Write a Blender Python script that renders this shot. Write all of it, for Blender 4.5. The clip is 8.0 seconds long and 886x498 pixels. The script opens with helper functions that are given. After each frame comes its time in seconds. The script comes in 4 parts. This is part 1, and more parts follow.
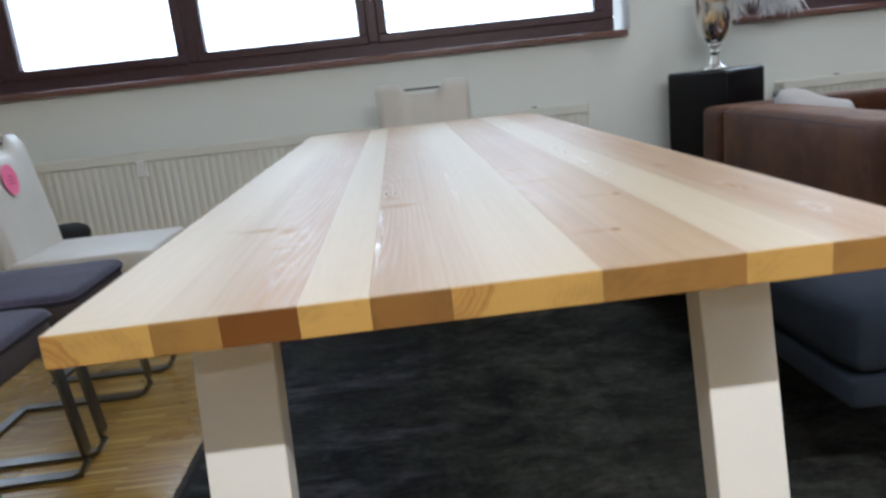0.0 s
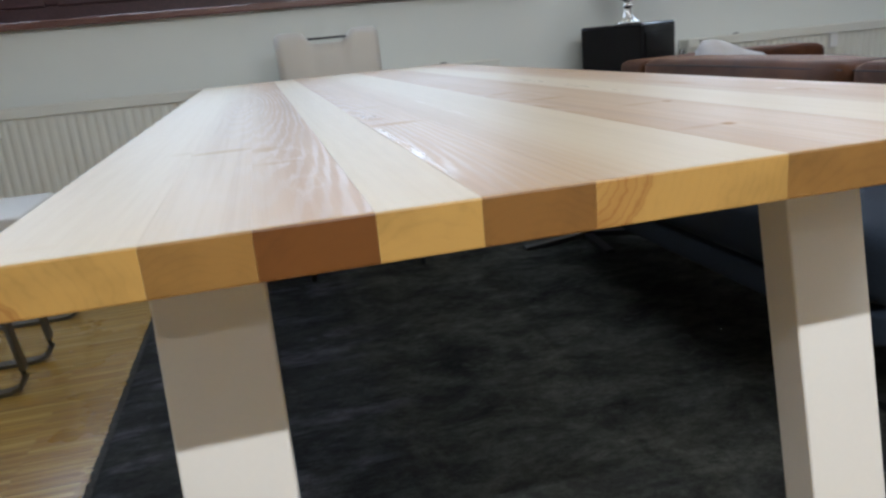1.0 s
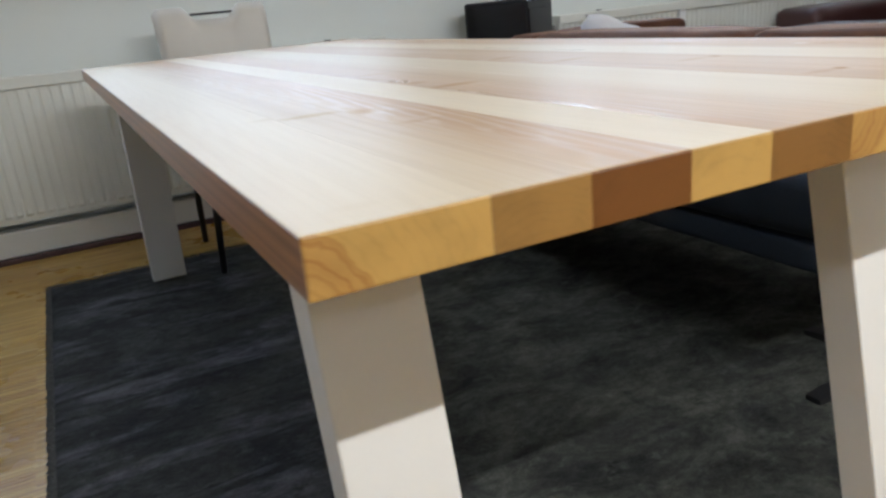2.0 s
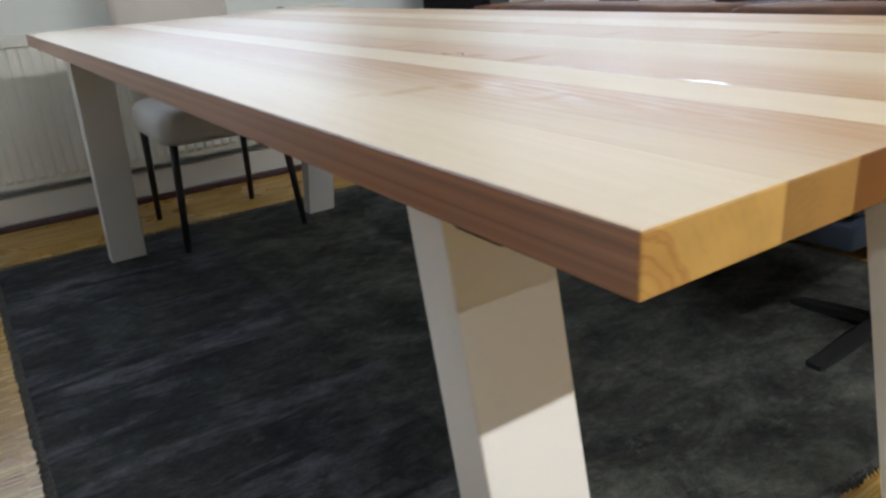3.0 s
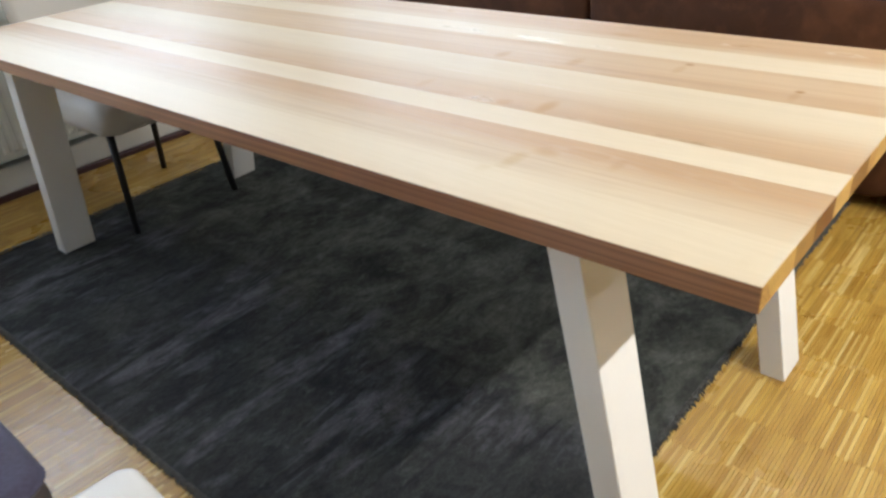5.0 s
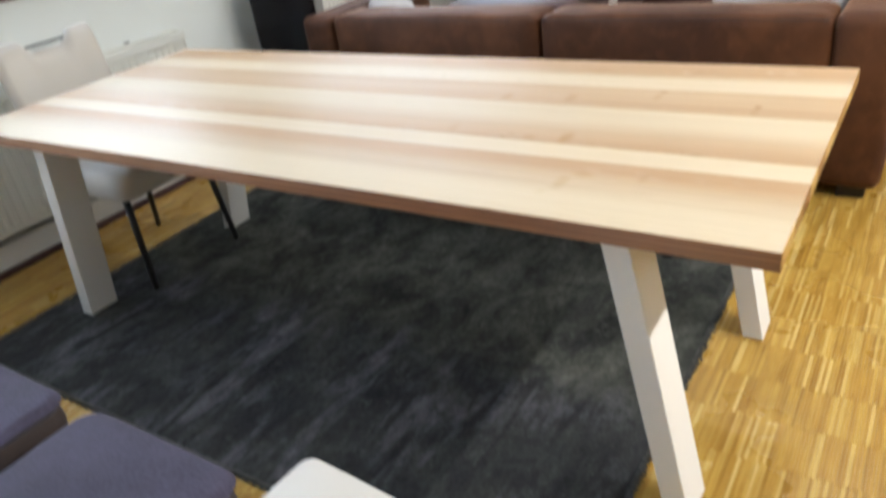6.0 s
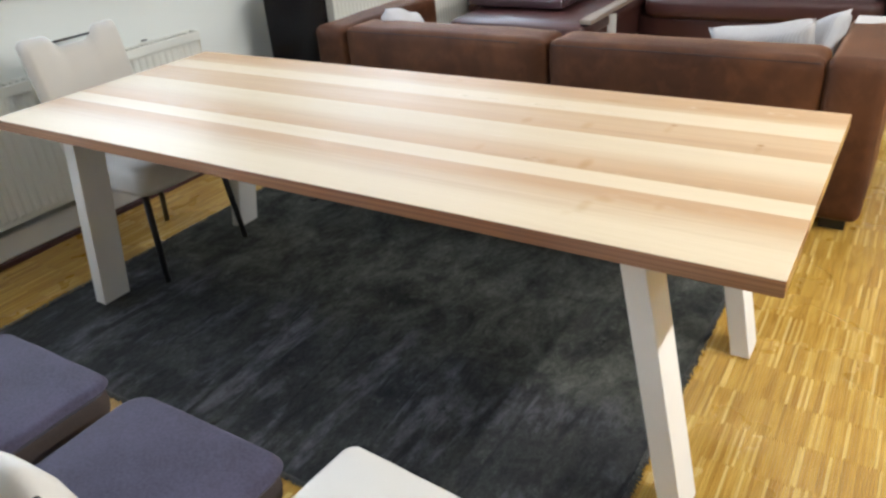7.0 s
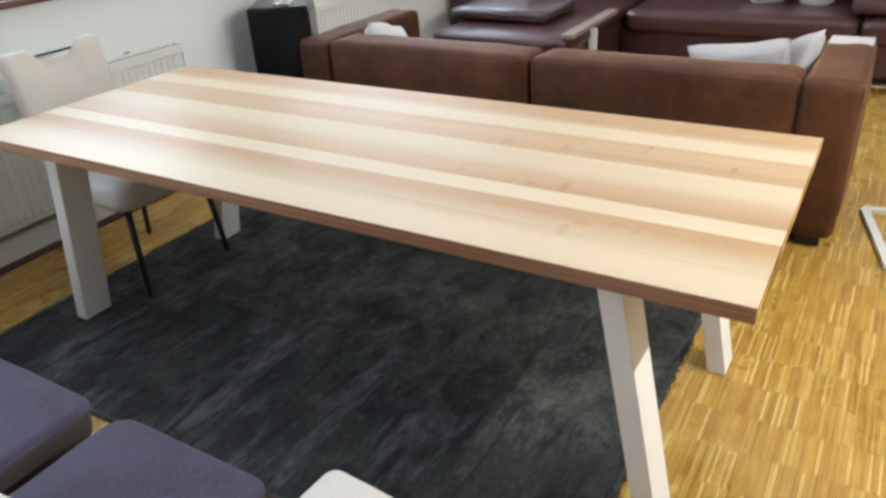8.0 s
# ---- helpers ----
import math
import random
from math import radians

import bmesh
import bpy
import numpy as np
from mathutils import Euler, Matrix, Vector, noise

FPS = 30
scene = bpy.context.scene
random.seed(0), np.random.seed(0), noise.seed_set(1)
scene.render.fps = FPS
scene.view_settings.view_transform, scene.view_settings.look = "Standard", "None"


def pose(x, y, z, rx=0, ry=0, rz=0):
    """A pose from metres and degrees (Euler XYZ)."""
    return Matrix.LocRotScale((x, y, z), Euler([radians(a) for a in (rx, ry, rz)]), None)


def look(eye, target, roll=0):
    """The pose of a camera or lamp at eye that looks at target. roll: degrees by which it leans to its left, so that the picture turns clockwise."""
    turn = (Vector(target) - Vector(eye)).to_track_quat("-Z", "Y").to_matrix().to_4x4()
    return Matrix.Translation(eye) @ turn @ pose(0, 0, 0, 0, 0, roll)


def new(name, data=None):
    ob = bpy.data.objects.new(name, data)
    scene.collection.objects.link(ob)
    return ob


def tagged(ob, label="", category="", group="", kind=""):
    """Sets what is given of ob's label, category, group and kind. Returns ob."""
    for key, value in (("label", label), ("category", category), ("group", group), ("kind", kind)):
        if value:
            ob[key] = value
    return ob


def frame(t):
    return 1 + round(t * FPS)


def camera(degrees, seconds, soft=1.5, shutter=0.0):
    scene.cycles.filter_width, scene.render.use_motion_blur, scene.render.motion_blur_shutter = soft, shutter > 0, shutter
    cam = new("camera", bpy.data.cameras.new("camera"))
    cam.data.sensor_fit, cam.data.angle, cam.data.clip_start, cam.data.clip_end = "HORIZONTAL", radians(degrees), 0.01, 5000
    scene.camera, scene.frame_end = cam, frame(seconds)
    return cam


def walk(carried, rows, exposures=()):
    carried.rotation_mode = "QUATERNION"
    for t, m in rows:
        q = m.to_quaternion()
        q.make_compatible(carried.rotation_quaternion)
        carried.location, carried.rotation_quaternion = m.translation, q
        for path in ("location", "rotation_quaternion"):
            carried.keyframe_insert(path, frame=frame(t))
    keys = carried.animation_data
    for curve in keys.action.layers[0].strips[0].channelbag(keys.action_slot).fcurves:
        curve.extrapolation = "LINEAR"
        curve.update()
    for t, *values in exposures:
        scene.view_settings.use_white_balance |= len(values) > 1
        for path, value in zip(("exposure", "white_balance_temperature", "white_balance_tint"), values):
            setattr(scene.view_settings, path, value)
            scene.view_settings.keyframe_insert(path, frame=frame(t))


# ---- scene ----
cam = camera(62.0, 8.0, soft=2.5, shutter=0.4)
PATH = [
    (0, (0.403, -0.755, 1.002), (0.48, 1.188, 0.534), -6.2),
    (0.3, (0.328, -0.676, 0.954), (0.526, 1.244, 0.428), -6.0),
    (0.7, (0.25, -0.546, 0.917), (0.572, 1.351, 0.369), -6.9),
    (1, (0.207, -0.495, 0.889), (0.625, 1.381, 0.337), -5.4),
    (1.5, (0.071, -0.428, 0.88), (0.76, 1.351, 0.278), -3.8),
    (1.8, (-0.044, -0.382, 0.877), (0.753, 1.333, 0.225), -5.5),
    (2, (-0.092, -0.358, 0.884), (0.736, 1.35, 0.252), -5.5),
    (2.2, (-0.126, -0.336, 0.892), (0.741, 1.341, 0.232), -5.0),
    (3.3, (-0.292, -0.19, 0.906), (0.726, 1.355, 0.147), -3.9),
    (3.5, (-0.326, -0.18, 0.926), (0.723, 1.322, 0.123), -3.3),
    (3.8, (-0.43, -0.178, 0.987), (0.817, 1.139, 0.145), -2.6),
    (4, (-0.496, -0.174, 1.02), (0.762, 1.058, 0.072), -3.9),
    (4.5, (-0.618, -0.18, 1.147), (0.656, 1.039, 0.203), -4.0),
    (4.7, (-0.661, -0.198, 1.2), (0.6, 1.016, 0.233), -5.1),
    (5.8, (-1.036, -0.21, 1.379), (0.282, 0.851, 0.311), -7.1),
    (6, (-1.121, -0.154, 1.422), (0.295, 0.882, 0.463), -8.6),
    (6.2, (-1.187, -0.12, 1.457), (0.308, 0.875, 0.577), -6.4),
    (6.5, (-1.248, -0.108, 1.481), (0.28, 0.857, 0.623), -3.8),
    (6.8, (-1.279, -0.102, 1.499), (0.158, 0.882, 0.514), -5.2),
    (7, (-1.28, -0.113, 1.51), (0.181, 0.866, 0.558), -4.5),
    (7.5, (-1.289, -0.119, 1.546), (0.127, 0.861, 0.528), -5.3),
    (8, (-1.278, -0.123, 1.559), (0.212, 0.821, 0.616), -3.7),
]
walk(cam, [(t, look(eye, target, roll)) for t, eye, target, roll in PATH], [(0.0, -1.27, 5590, 10), (1.0, -1.33, 5590, 10), (2.0, -1.08, 5660, 10), (3.5, -1.03, 5720, 10), (4.5, -0.74, 5790, 10), (6.0, -0.49, 5810, 10), (6.6, -0.45, 5830, 10), (8.0, -0.54, 5830, 10)])

# ---- world and light ----
world = bpy.data.worlds.new("overcast_sky")
scene.world = world
world.use_nodes = True
wn = world.node_tree.nodes
wl = world.node_tree.links
sky = wn.new("ShaderNodeTexSky")
sky.sky_type = "NISHITA"
sky.sun_disc = False
sky.sun_elevation = radians(35)
sky.sun_rotation = radians(150)
sky.dust_density = 4.0
wl.new(sky.outputs["Color"], wn["Background"].inputs["Color"])
wn["Background"].inputs["Strength"].default_value = 0.12

ROOM_X0, ROOM_X1, ROOM_Y0, WALL_Y, CEIL = -5.4, 6.6, -5.2, 3.235, 2.85
SKY_POWER, TUBE_POWER = 76, 28


def area_lamp(name, loc, size_x, size_y, power, color, rot):
    data = bpy.data.lights.new(name, "AREA")
    data.shape = "RECTANGLE"
    data.size, data.size_y, data.energy, data.color = size_x, size_y, power, color
    ob = new(name, data)
    ob.matrix_world = pose(*loc, *rot)
    return ob


# daylight in the two window openings
area_lamp("window_daylight", (-0.75, WALL_Y + 0.27, 1.78), 4.5, 1.1, SKY_POWER, (0.73, 0.84, 1.0), (-90, 0, 0))
area_lamp("window_daylight", (4.2, WALL_Y + 0.27, 1.78), 3.8, 1.1, SKY_POWER * 0.85, (0.73, 0.84, 1.0), (-90, 0, 0))

# ---- materials ----


class Nodes:
    """A short hand for node materials."""

    def __init__(self, name, spread=False):
        self.spread = spread
        self.mat = bpy.data.materials.new(name)
        self.mat.use_nodes = True
        self.tree = self.mat.node_tree
        self.bsdf = self.tree.nodes["Principled BSDF"]

    def node(self, kind, **values):
        n = self.tree.nodes.new(kind)
        for key, value in values.items():
            n.inputs[key.replace("_", " ")].default_value = value
        return n

    def link(self, a, b):
        self.tree.links.new(a, b)

    def coords(self, scale=(1, 1, 1), turn=0.0, shift=(0, 0, 0)):
        tc = self.node("ShaderNodeTexCoord")
        mp = self.node("ShaderNodeMapping")
        mp.inputs["Scale"].default_value = scale
        mp.inputs["Rotation"].default_value = (0, 0, radians(turn))
        mp.inputs["Location"].default_value = shift
        here = tc.outputs["Object"]
        if self.spread:
            # pieces that share one mesh take the grain of their own place
            add = self.tree.nodes.new("ShaderNodeVectorMath")
            self.link(here, add.inputs[0])
            self.link(self.node("ShaderNodeObjectInfo").outputs["Location"], add.inputs[1])
            here = add.outputs[0]
        self.link(here, mp.inputs["Vector"])
        return mp.outputs["Vector"]

    def noise(self, vector, scale, detail=4.0, rough=0.55, distort=0.0):
        n = self.node("ShaderNodeTexNoise", Scale=scale, Detail=detail, Roughness=rough, Distortion=distort)
        self.link(vector, n.inputs["Vector"])
        return n.outputs["Fac"]

    def ramp(self, fac, stops):
        r = self.node("ShaderNodeValToRGB")
        els = r.color_ramp.elements
        while len(els) < len(stops):
            els.new(0.5)
        for el, (p, c) in zip(els, stops):
            el.position, el.color = p, (*c, 1) if len(c) == 3 else c
        self.link(fac, r.inputs["Fac"])
        return r.outputs["Color"]

    def mix(self, fac, a, b, mode="MIX"):
        m = self.tree.nodes.new("ShaderNodeMix")
        m.data_type, m.blend_type = "RGBA", mode
        for sock, val in ((m.inputs[0], fac), (m.inputs[6], a), (m.inputs[7], b)):
            if isinstance(val, (int, float)):
                sock.default_value = val
            elif isinstance(val, tuple):
                sock.default_value = (*val, 1)
            else:
                self.link(val, sock)
        return m.outputs[2]

    def math(self, op, a, b=0.0, clamp=False):
        m = self.tree.nodes.new("ShaderNodeMath")
        m.operation, m.use_clamp = op, clamp
        for sock, val in ((m.inputs[0], a), (m.inputs[1], b)):
            if isinstance(val, (int, float)):
                sock.default_value = val
            else:
                self.link(val, sock)
        return m.outputs[0]

    def bump(self, height, strength=0.2, distance=0.002):
        b = self.node("ShaderNodeBump", Strength=strength, Distance=distance)
        self.link(height, b.inputs["Height"])
        self.link(b.outputs["Normal"], self.bsdf.inputs["Normal"])

    def set(self, color=None, rough=0.5, metal=0.0, spec=0.5, coat=0.0, sheen=0.0):
        if color is not None:
            if isinstance(color, tuple):
                self.bsdf.inputs["Base Color"].default_value = (*color, 1)
            else:
                self.link(color, self.bsdf.inputs["Base Color"])
        if isinstance(rough, (int, float)):
            self.bsdf.inputs["Roughness"].default_value = rough
        else:
            self.link(rough, self.bsdf.inputs["Roughness"])
        self.bsdf.inputs["Metallic"].default_value = metal
        self.bsdf.inputs["Specular IOR Level"].default_value = spec
        self.bsdf.inputs["Coat Weight"].default_value = coat
        self.bsdf.inputs["Sheen Weight"].default_value = sheen
        return self.mat


def scaled(c, k):
    return tuple(v * k for v in c)


def varied(name, color, rough, amount=0.12, scale=6.0, fine=120.0, bump=0.1, metal=0.0, spec=0.5, sheen=0.0, coat=0.0, dist=0.002):
    """A plain surface with blotches, grain and fine relief."""
    n = Nodes(name)
    v = n.coords()
    big = n.noise(v, scale, 3)
    small = n.noise(v, fine, 3)
    base = n.ramp(big, [(0.3, scaled(color, 1 - amount)), (0.7, scaled(color, 1 + amount))])
    base = n.mix(0.25, base, n.ramp(small, [(0.3, scaled(color, 1 - 1.5 * amount)), (0.7, scaled(color, 1 + 1.5 * amount))]))
    if bump:
        n.bump(small, bump, dist)
    r = n.math("ADD", rough - 0.08, n.math("MULTIPLY", big, 0.16))
    return n.set(base, r, metal, spec, coat, sheen)


def plank_wood(name, pale, heart, span, profile, seed, knots=(), patchy=0.25, swirls=()):
    """Oiled ash board along y: the profile says how much heartwood shows from one side of the board to the other."""
    n = Nodes(name)
    x0, x1 = span
    width = x1 - x0
    wander = n.noise(n.coords((7.0, 0.5, 7.0), 0, (seed * 3.1, seed * 1.7, seed)), 1.0, 3, 0.5, 0.4)
    streak = n.noise(n.coords((46, 0.8, 46), 0, (seed, seed * 2, seed)), 1.0, 3, 0.6, 0.5)
    fibre = n.noise(n.coords((150, 2.2, 150), 0, (seed, seed, seed)), 1.0, 4, 0.6, 0.6)
    # how far across the board, with a wandering border
    sep = n.node("ShaderNodeSeparateXYZ")
    n.link(n.coords((1 / width, 1, 1), 0, (-x0 / width, 0, 0)), sep.inputs[0])
    across = n.math("ADD", sep.outputs["X"], n.math("MULTIPLY", n.math("SUBTRACT", wander, 0.5), 0.35), True)
    across = n.math("ADD", across, n.math("MULTIPLY", n.math("SUBTRACT", streak, 0.5), 0.22), True)
    mask = n.ramp(across, [(p, (k, k, k)) for p, k in profile])
    mask = n.math("ADD", mask, n.math("MULTIPLY", n.math("SUBTRACT", wander, 0.5), patchy), True)
    # nested arches of the growth rings, long in y
    crown = n.coords((1.0, 0.07, 0), 0, (-(x0 + width * (0.35 + 0.3 * math.sin(seed * 2.3))), -0.07 * (0.9 + 0.7 * math.sin(seed * 4.1)), 0))
    arch = n.node("ShaderNodeTexWave", Scale=36.0, Distortion=5.0, Detail=3.0, Detail_Scale=1.8, Detail_Roughness=0.6)
    arch.wave_type, arch.rings_direction, arch.wave_profile = "RINGS", "Z", "SIN"
    n.link(crown, arch.inputs["Vector"])
    ring = n.ramp(arch.outputs["Fac"], [(0.35, (0, 0, 0)), (0.85, (1, 1, 1))])
    # polished late wood shows as glossy lines, in some stretches only
    shine = n.ramp(n.noise(n.coords((5.0, 1.6, 1.0), 0, (seed * 7, seed * 5, 0)), 1.0, 2), [(0.45, (0.1, 0.1, 0.1)), (0.58, (1, 1, 1))])
    base = n.mix(mask, pale, heart)
    rings = n.math("MULTIPLY", ring, n.math("ADD", n.math("MULTIPLY", mask, 0.10), 0.03))
    base = n.mix(rings, base, scaled(heart, 0.66))
    dark = n.math("MULTIPLY", n.ramp(streak, [(0.46, (0, 0, 0)), (0.72, (0.55, 0.55, 0.55))]), n.math("ADD", mask, 0.12))
    base = n.mix(dark, base, scaled(heart, 0.78))
    base = n.mix(n.math("MULTIPLY", n.ramp(fibre, [(0.45, (0, 0, 0)), (0.8, (0.25, 0.25, 0.25))]), n.math("ADD", mask, 0.25)), base, scaled(heart, 0.8))
    # knots and cross figure take the polish less
    dull = 0.0
    for kx, ky, rx, ry, deep in knots:
        near = n.coords((1 / rx, 1 / ry, 0), 0, (-kx / rx, -ky / ry, 0))
        dist = n.tree.nodes.new("ShaderNodeVectorMath")
        dist.operation = "LENGTH"
        n.link(near, dist.inputs[0])
        far = n.math("ADD", dist.outputs["Value"], n.math("MULTIPLY", n.math("SUBTRACT", fibre, 0.5), 0.8))
        tint = 0.5 if deep > 0.8 else 0.11
        spot = n.ramp(far, [(0.35, (deep, deep, deep)), (0.7, (deep * 0.45,) * 3), (1.0, (0, 0, 0))])
        base = n.mix(n.math("MULTIPLY", spot, tint), base, (0.26, 0.135, 0.065))
        dull = n.math("MAXIMUM", dull, spot)
    glint = 0.0
    for kx, ky, rx, ry, strong in swirls:
        near = n.coords((1 / rx, 1 / ry, 0), 0, (-kx / rx, -ky / ry, 0))
        dist = n.tree.nodes.new("ShaderNodeVectorMath")
        dist.operation = "LENGTH"
        n.link(near, dist.inputs[0])
        curl = n.noise(near, 1.3, 3, 0.6, 0.6)
        wave = n.math("SINE", n.math("ADD", n.math("MULTIPLY", dist.outputs["Value"], 6.0), n.math("MULTIPLY", curl, 10.0)))
        lines = n.ramp(wave, [(0.55, (0, 0, 0)), (0.85, (1, 1, 1))])
        edge = n.ramp(n.math("ADD", dist.outputs["Value"], n.math("MULTIPLY", n.math("SUBTRACT", curl, 0.5), 1.0)), [(0.45, (strong,) * 3), (1.05, (0, 0, 0))])
        glint = n.math("ADD", glint, n.math("MULTIPLY", lines, edge), True)
    # besides the polish, part of the glint is a paler base colour
    if swirls:
        base = n.mix(n.math("MULTIPLY", glint, 0.26), base, (0.66, 0.57, 0.43))
    relief = n.math("ADD", n.math("MULTIPLY", fibre, 0.3), n.math("MULTIPLY", ring, n.math("ADD", n.math("MULTIPLY", mask, 0.30), 0.02)))
    n.bump(relief, 0.10, 0.0008)
    gloss = n.math("SUBTRACT", n.math("ADD", 0.43, n.math("MULTIPLY", fibre, 0.12)), n.math("MULTIPLY", n.math("MULTIPLY", ring, mask), n.math("MULTIPLY", shine, 0.13)))
    gloss = n.math("SUBTRACT", gloss, n.math("MULTIPLY", glint, 0.27))
    gloss = n.math("ADD", gloss, n.math("MULTIPLY", dull, 0.30))
    n.set(base, gloss, 0.0, 0.56)
    if knots:
        n.link(n.math("SUBTRACT", 0.56, n.math("MULTIPLY", dull, 0.56), True), n.bsdf.inputs["Specular IOR Level"])
    return n.mat


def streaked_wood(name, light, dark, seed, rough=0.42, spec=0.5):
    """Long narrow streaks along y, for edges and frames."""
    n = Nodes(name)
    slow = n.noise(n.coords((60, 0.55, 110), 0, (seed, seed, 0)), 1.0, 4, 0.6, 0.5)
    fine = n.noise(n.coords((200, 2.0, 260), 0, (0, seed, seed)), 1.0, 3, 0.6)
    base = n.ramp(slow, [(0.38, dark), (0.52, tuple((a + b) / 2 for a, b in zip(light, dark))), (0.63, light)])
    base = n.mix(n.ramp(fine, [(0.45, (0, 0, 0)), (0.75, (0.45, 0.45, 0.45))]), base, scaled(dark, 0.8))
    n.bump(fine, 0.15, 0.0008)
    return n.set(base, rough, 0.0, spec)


def end_wood(name, tone, dark, seed, pith):
    """End grain: warm, soaked with oil, with growth rings round the pith (x, z, heartwood radius)."""
    n = Nodes(name)
    v = n.coords((1, 1, 1), 0, (seed, seed * 0.3, seed * 0.21))
    soft = n.noise(v, 14, 4, 0.6)
    swirl = n.noise(v, 30, 3, 0.6)
    fine = n.noise(v, 420, 2)
    x, z, rad = pith
    dist = n.tree.nodes.new("ShaderNodeVectorMath")
    dist.operation = "LENGTH"
    n.link(n.coords((1, 0, 1), 0, (-x, 0, -z)), dist.inputs[0])
    far = n.math("ADD", dist.outputs["Value"], n.math("MULTIPLY", n.math("SUBTRACT", swirl, 0.5), 0.022))
    wave = n.math("SINE", n.math("MULTIPLY", far, 2 * math.pi / (0.0085 + 0.0025 * math.sin(seed * 5))))
    rings = n.ramp(wave, [(0.35, (0, 0, 0)), (0.95, (1, 1, 1))])
    patch = n.ramp(soft, [(0.40, (0.15, 0.15, 0.15)), (0.62, (1, 1, 1))])
    base = n.mix(n.math("MULTIPLY", n.math("MULTIPLY", rings, patch), 0.17), tone, dark)
    base = n.mix(n.ramp(soft, [(0.47, (0, 0, 0)), (0.70, (0.5, 0.5, 0.5))]), base, scaled(dark, 1.05))
    if rad:
        core = n.ramp(n.math("DIVIDE", far, rad), [(0.55, (0.35, 0.35, 0.35)), (0.75, (0.75, 0.75, 0.75)), (0.88, (0.45, 0.45, 0.45)), (0.98, (0.9, 0.9, 0.9)), (1.05, (0, 0, 0))])
        base = n.mix(n.math("MULTIPLY", core, n.math("ADD", 0.55, n.math("MULTIPLY", rings, 0.45))), base, (0.27, 0.105, 0.024))
    n.bump(fine, 0.15, 0.0006)
    return n.set(base, 0.42)


PALE, HEART = (0.585, 0.475, 0.310), (0.428, 0.260, 0.120)
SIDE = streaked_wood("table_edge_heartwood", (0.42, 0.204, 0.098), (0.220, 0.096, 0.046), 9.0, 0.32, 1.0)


def nubuck():
    """Cognac nubuck: cloudy, rubbed darker in patches, with a warm nap."""
    n = Nodes("cognac_nubuck")
    v = n.coords()
    cloud = n.noise(v, 2.4, 4, 0.6, 0.4)
    rub = n.noise(v, 11, 5, 0.65, 0.3)
    fine = n.noise(v, 240, 3)
    base = n.ramp(cloud, [(0.30, (0.044, 0.0145, 0.0050)), (0.52, (0.068, 0.0240, 0.0080)), (0.72, (0.106, 0.0395, 0.0130))])
    base = n.mix(n.ramp(rub, [(0.48, (0, 0, 0)), (0.76, (0.45, 0.45, 0.45))]), base, (0.145, 0.057, 0.0190))
    n.bump(n.math("ADD", fine, n.math("MULTIPLY", rub, 0.8)), 0.25, 0.003)
    n.set(base, 0.62, 0.0, 0.25, 0.0, 0.45)
    n.bsdf.inputs["Sheen Tint"].default_value = (1.0, 0.58, 0.34, 1)
    n.bsdf.inputs["Sheen Roughness"].default_value = 0.22
    return n.mat


LEG_PAINT = varied("cream_lacquer", (0.79, 0.775, 0.74), 0.38, 0.02, 4, 160, 0.03)
WALL_PAINT = varied("white_wall_paint", (0.815, 0.84, 0.795), 0.85, 0.02, 1.4, 180, 0.12)
CEILING_PAINT = varied("ceiling_paint", (0.8, 0.8, 0.78), 0.9, 0.02, 1.2, 150, 0.08)
ENAMEL = varied("radiator_enamel", (0.78, 0.78, 0.71), 0.32, 0.02, 5, 90, 0.02)
SKIRT = varied("white_skirting", (0.74, 0.73, 0.68), 0.45, 0.03, 5, 90, 0.03)
DARK_WOOD = streaked_wood("window_frame_wood", (0.085, 0.038, 0.042), (0.055, 0.024, 0.028), 3.0, 0.45)
SILL_WOOD = varied("sill_wood", (0.17, 0.085, 0.07), 0.24, 0.15, 5, 90, 0.05)
STEEL = varied("brushed_steel", (0.20, 0.195, 0.19), 0.34, 0.06, 7, 200, 0.04, metal=1.0)
PALE_STEEL = varied("pale_painted_steel", (0.62, 0.63, 0.60), 0.4, 0.04, 7, 200, 0.04)
CHROME = varied("polished_silver", (0.86, 0.84, 0.80), 0.13, 0.03, 7, 60, 0.02, metal=1.0)
BLACK_METAL = varied("black_powder_coat", (0.014, 0.014, 0.015), 0.45, 0.1, 7, 250, 0.06)
BLACK_GLOSS = varied("black_gloss_lacquer", (0.006, 0.006, 0.008), 0.16, 0.1, 3, 60, 0.02, spec=0.4)
COGNAC = nubuck()
MAROON = varied("dark_maroon_leather", (0.058, 0.023, 0.020), 0.33, 0.2, 3.0, 150, 0.2)
SEAM = varied("dark_seam", (0.024, 0.011, 0.007), 0.7, 0.1, 6, 90, 0.05)
BLUE_CLOTH = varied("blue_grey_velvet", (0.018, 0.025, 0.038), 0.85, 0.3, 4, 190, 0.25, spec=0.12, sheen=0.03)
WHITE_HIDE = varied("white_imitation_leather", (0.58, 0.545, 0.485), 0.48, 0.03, 4, 260, 0.10)
VIOLET_CLOTH = varied("dark_violet_grey_velvet", (0.059, 0.053, 0.083), 0.8, 0.5, 3.2, 160, 0.22, spec=0.2, sheen=0.06)
# shade on the violet seats' sides, put into a dark brown cloth colour
SHADED_CLOTH = varied("shaded_side_velvet", (0.050, 0.036, 0.032), 0.85, 0.25, 5, 190, 0.18)
LINEN = varied("white_linen", (0.56, 0.54, 0.53), 0.85, 0.04, 9, 330, 0.25)
PLUSH = varied("white_plush", (0.60, 0.59, 0.56), 0.95, 0.22, 9, 140, 0.7, dist=0.008)
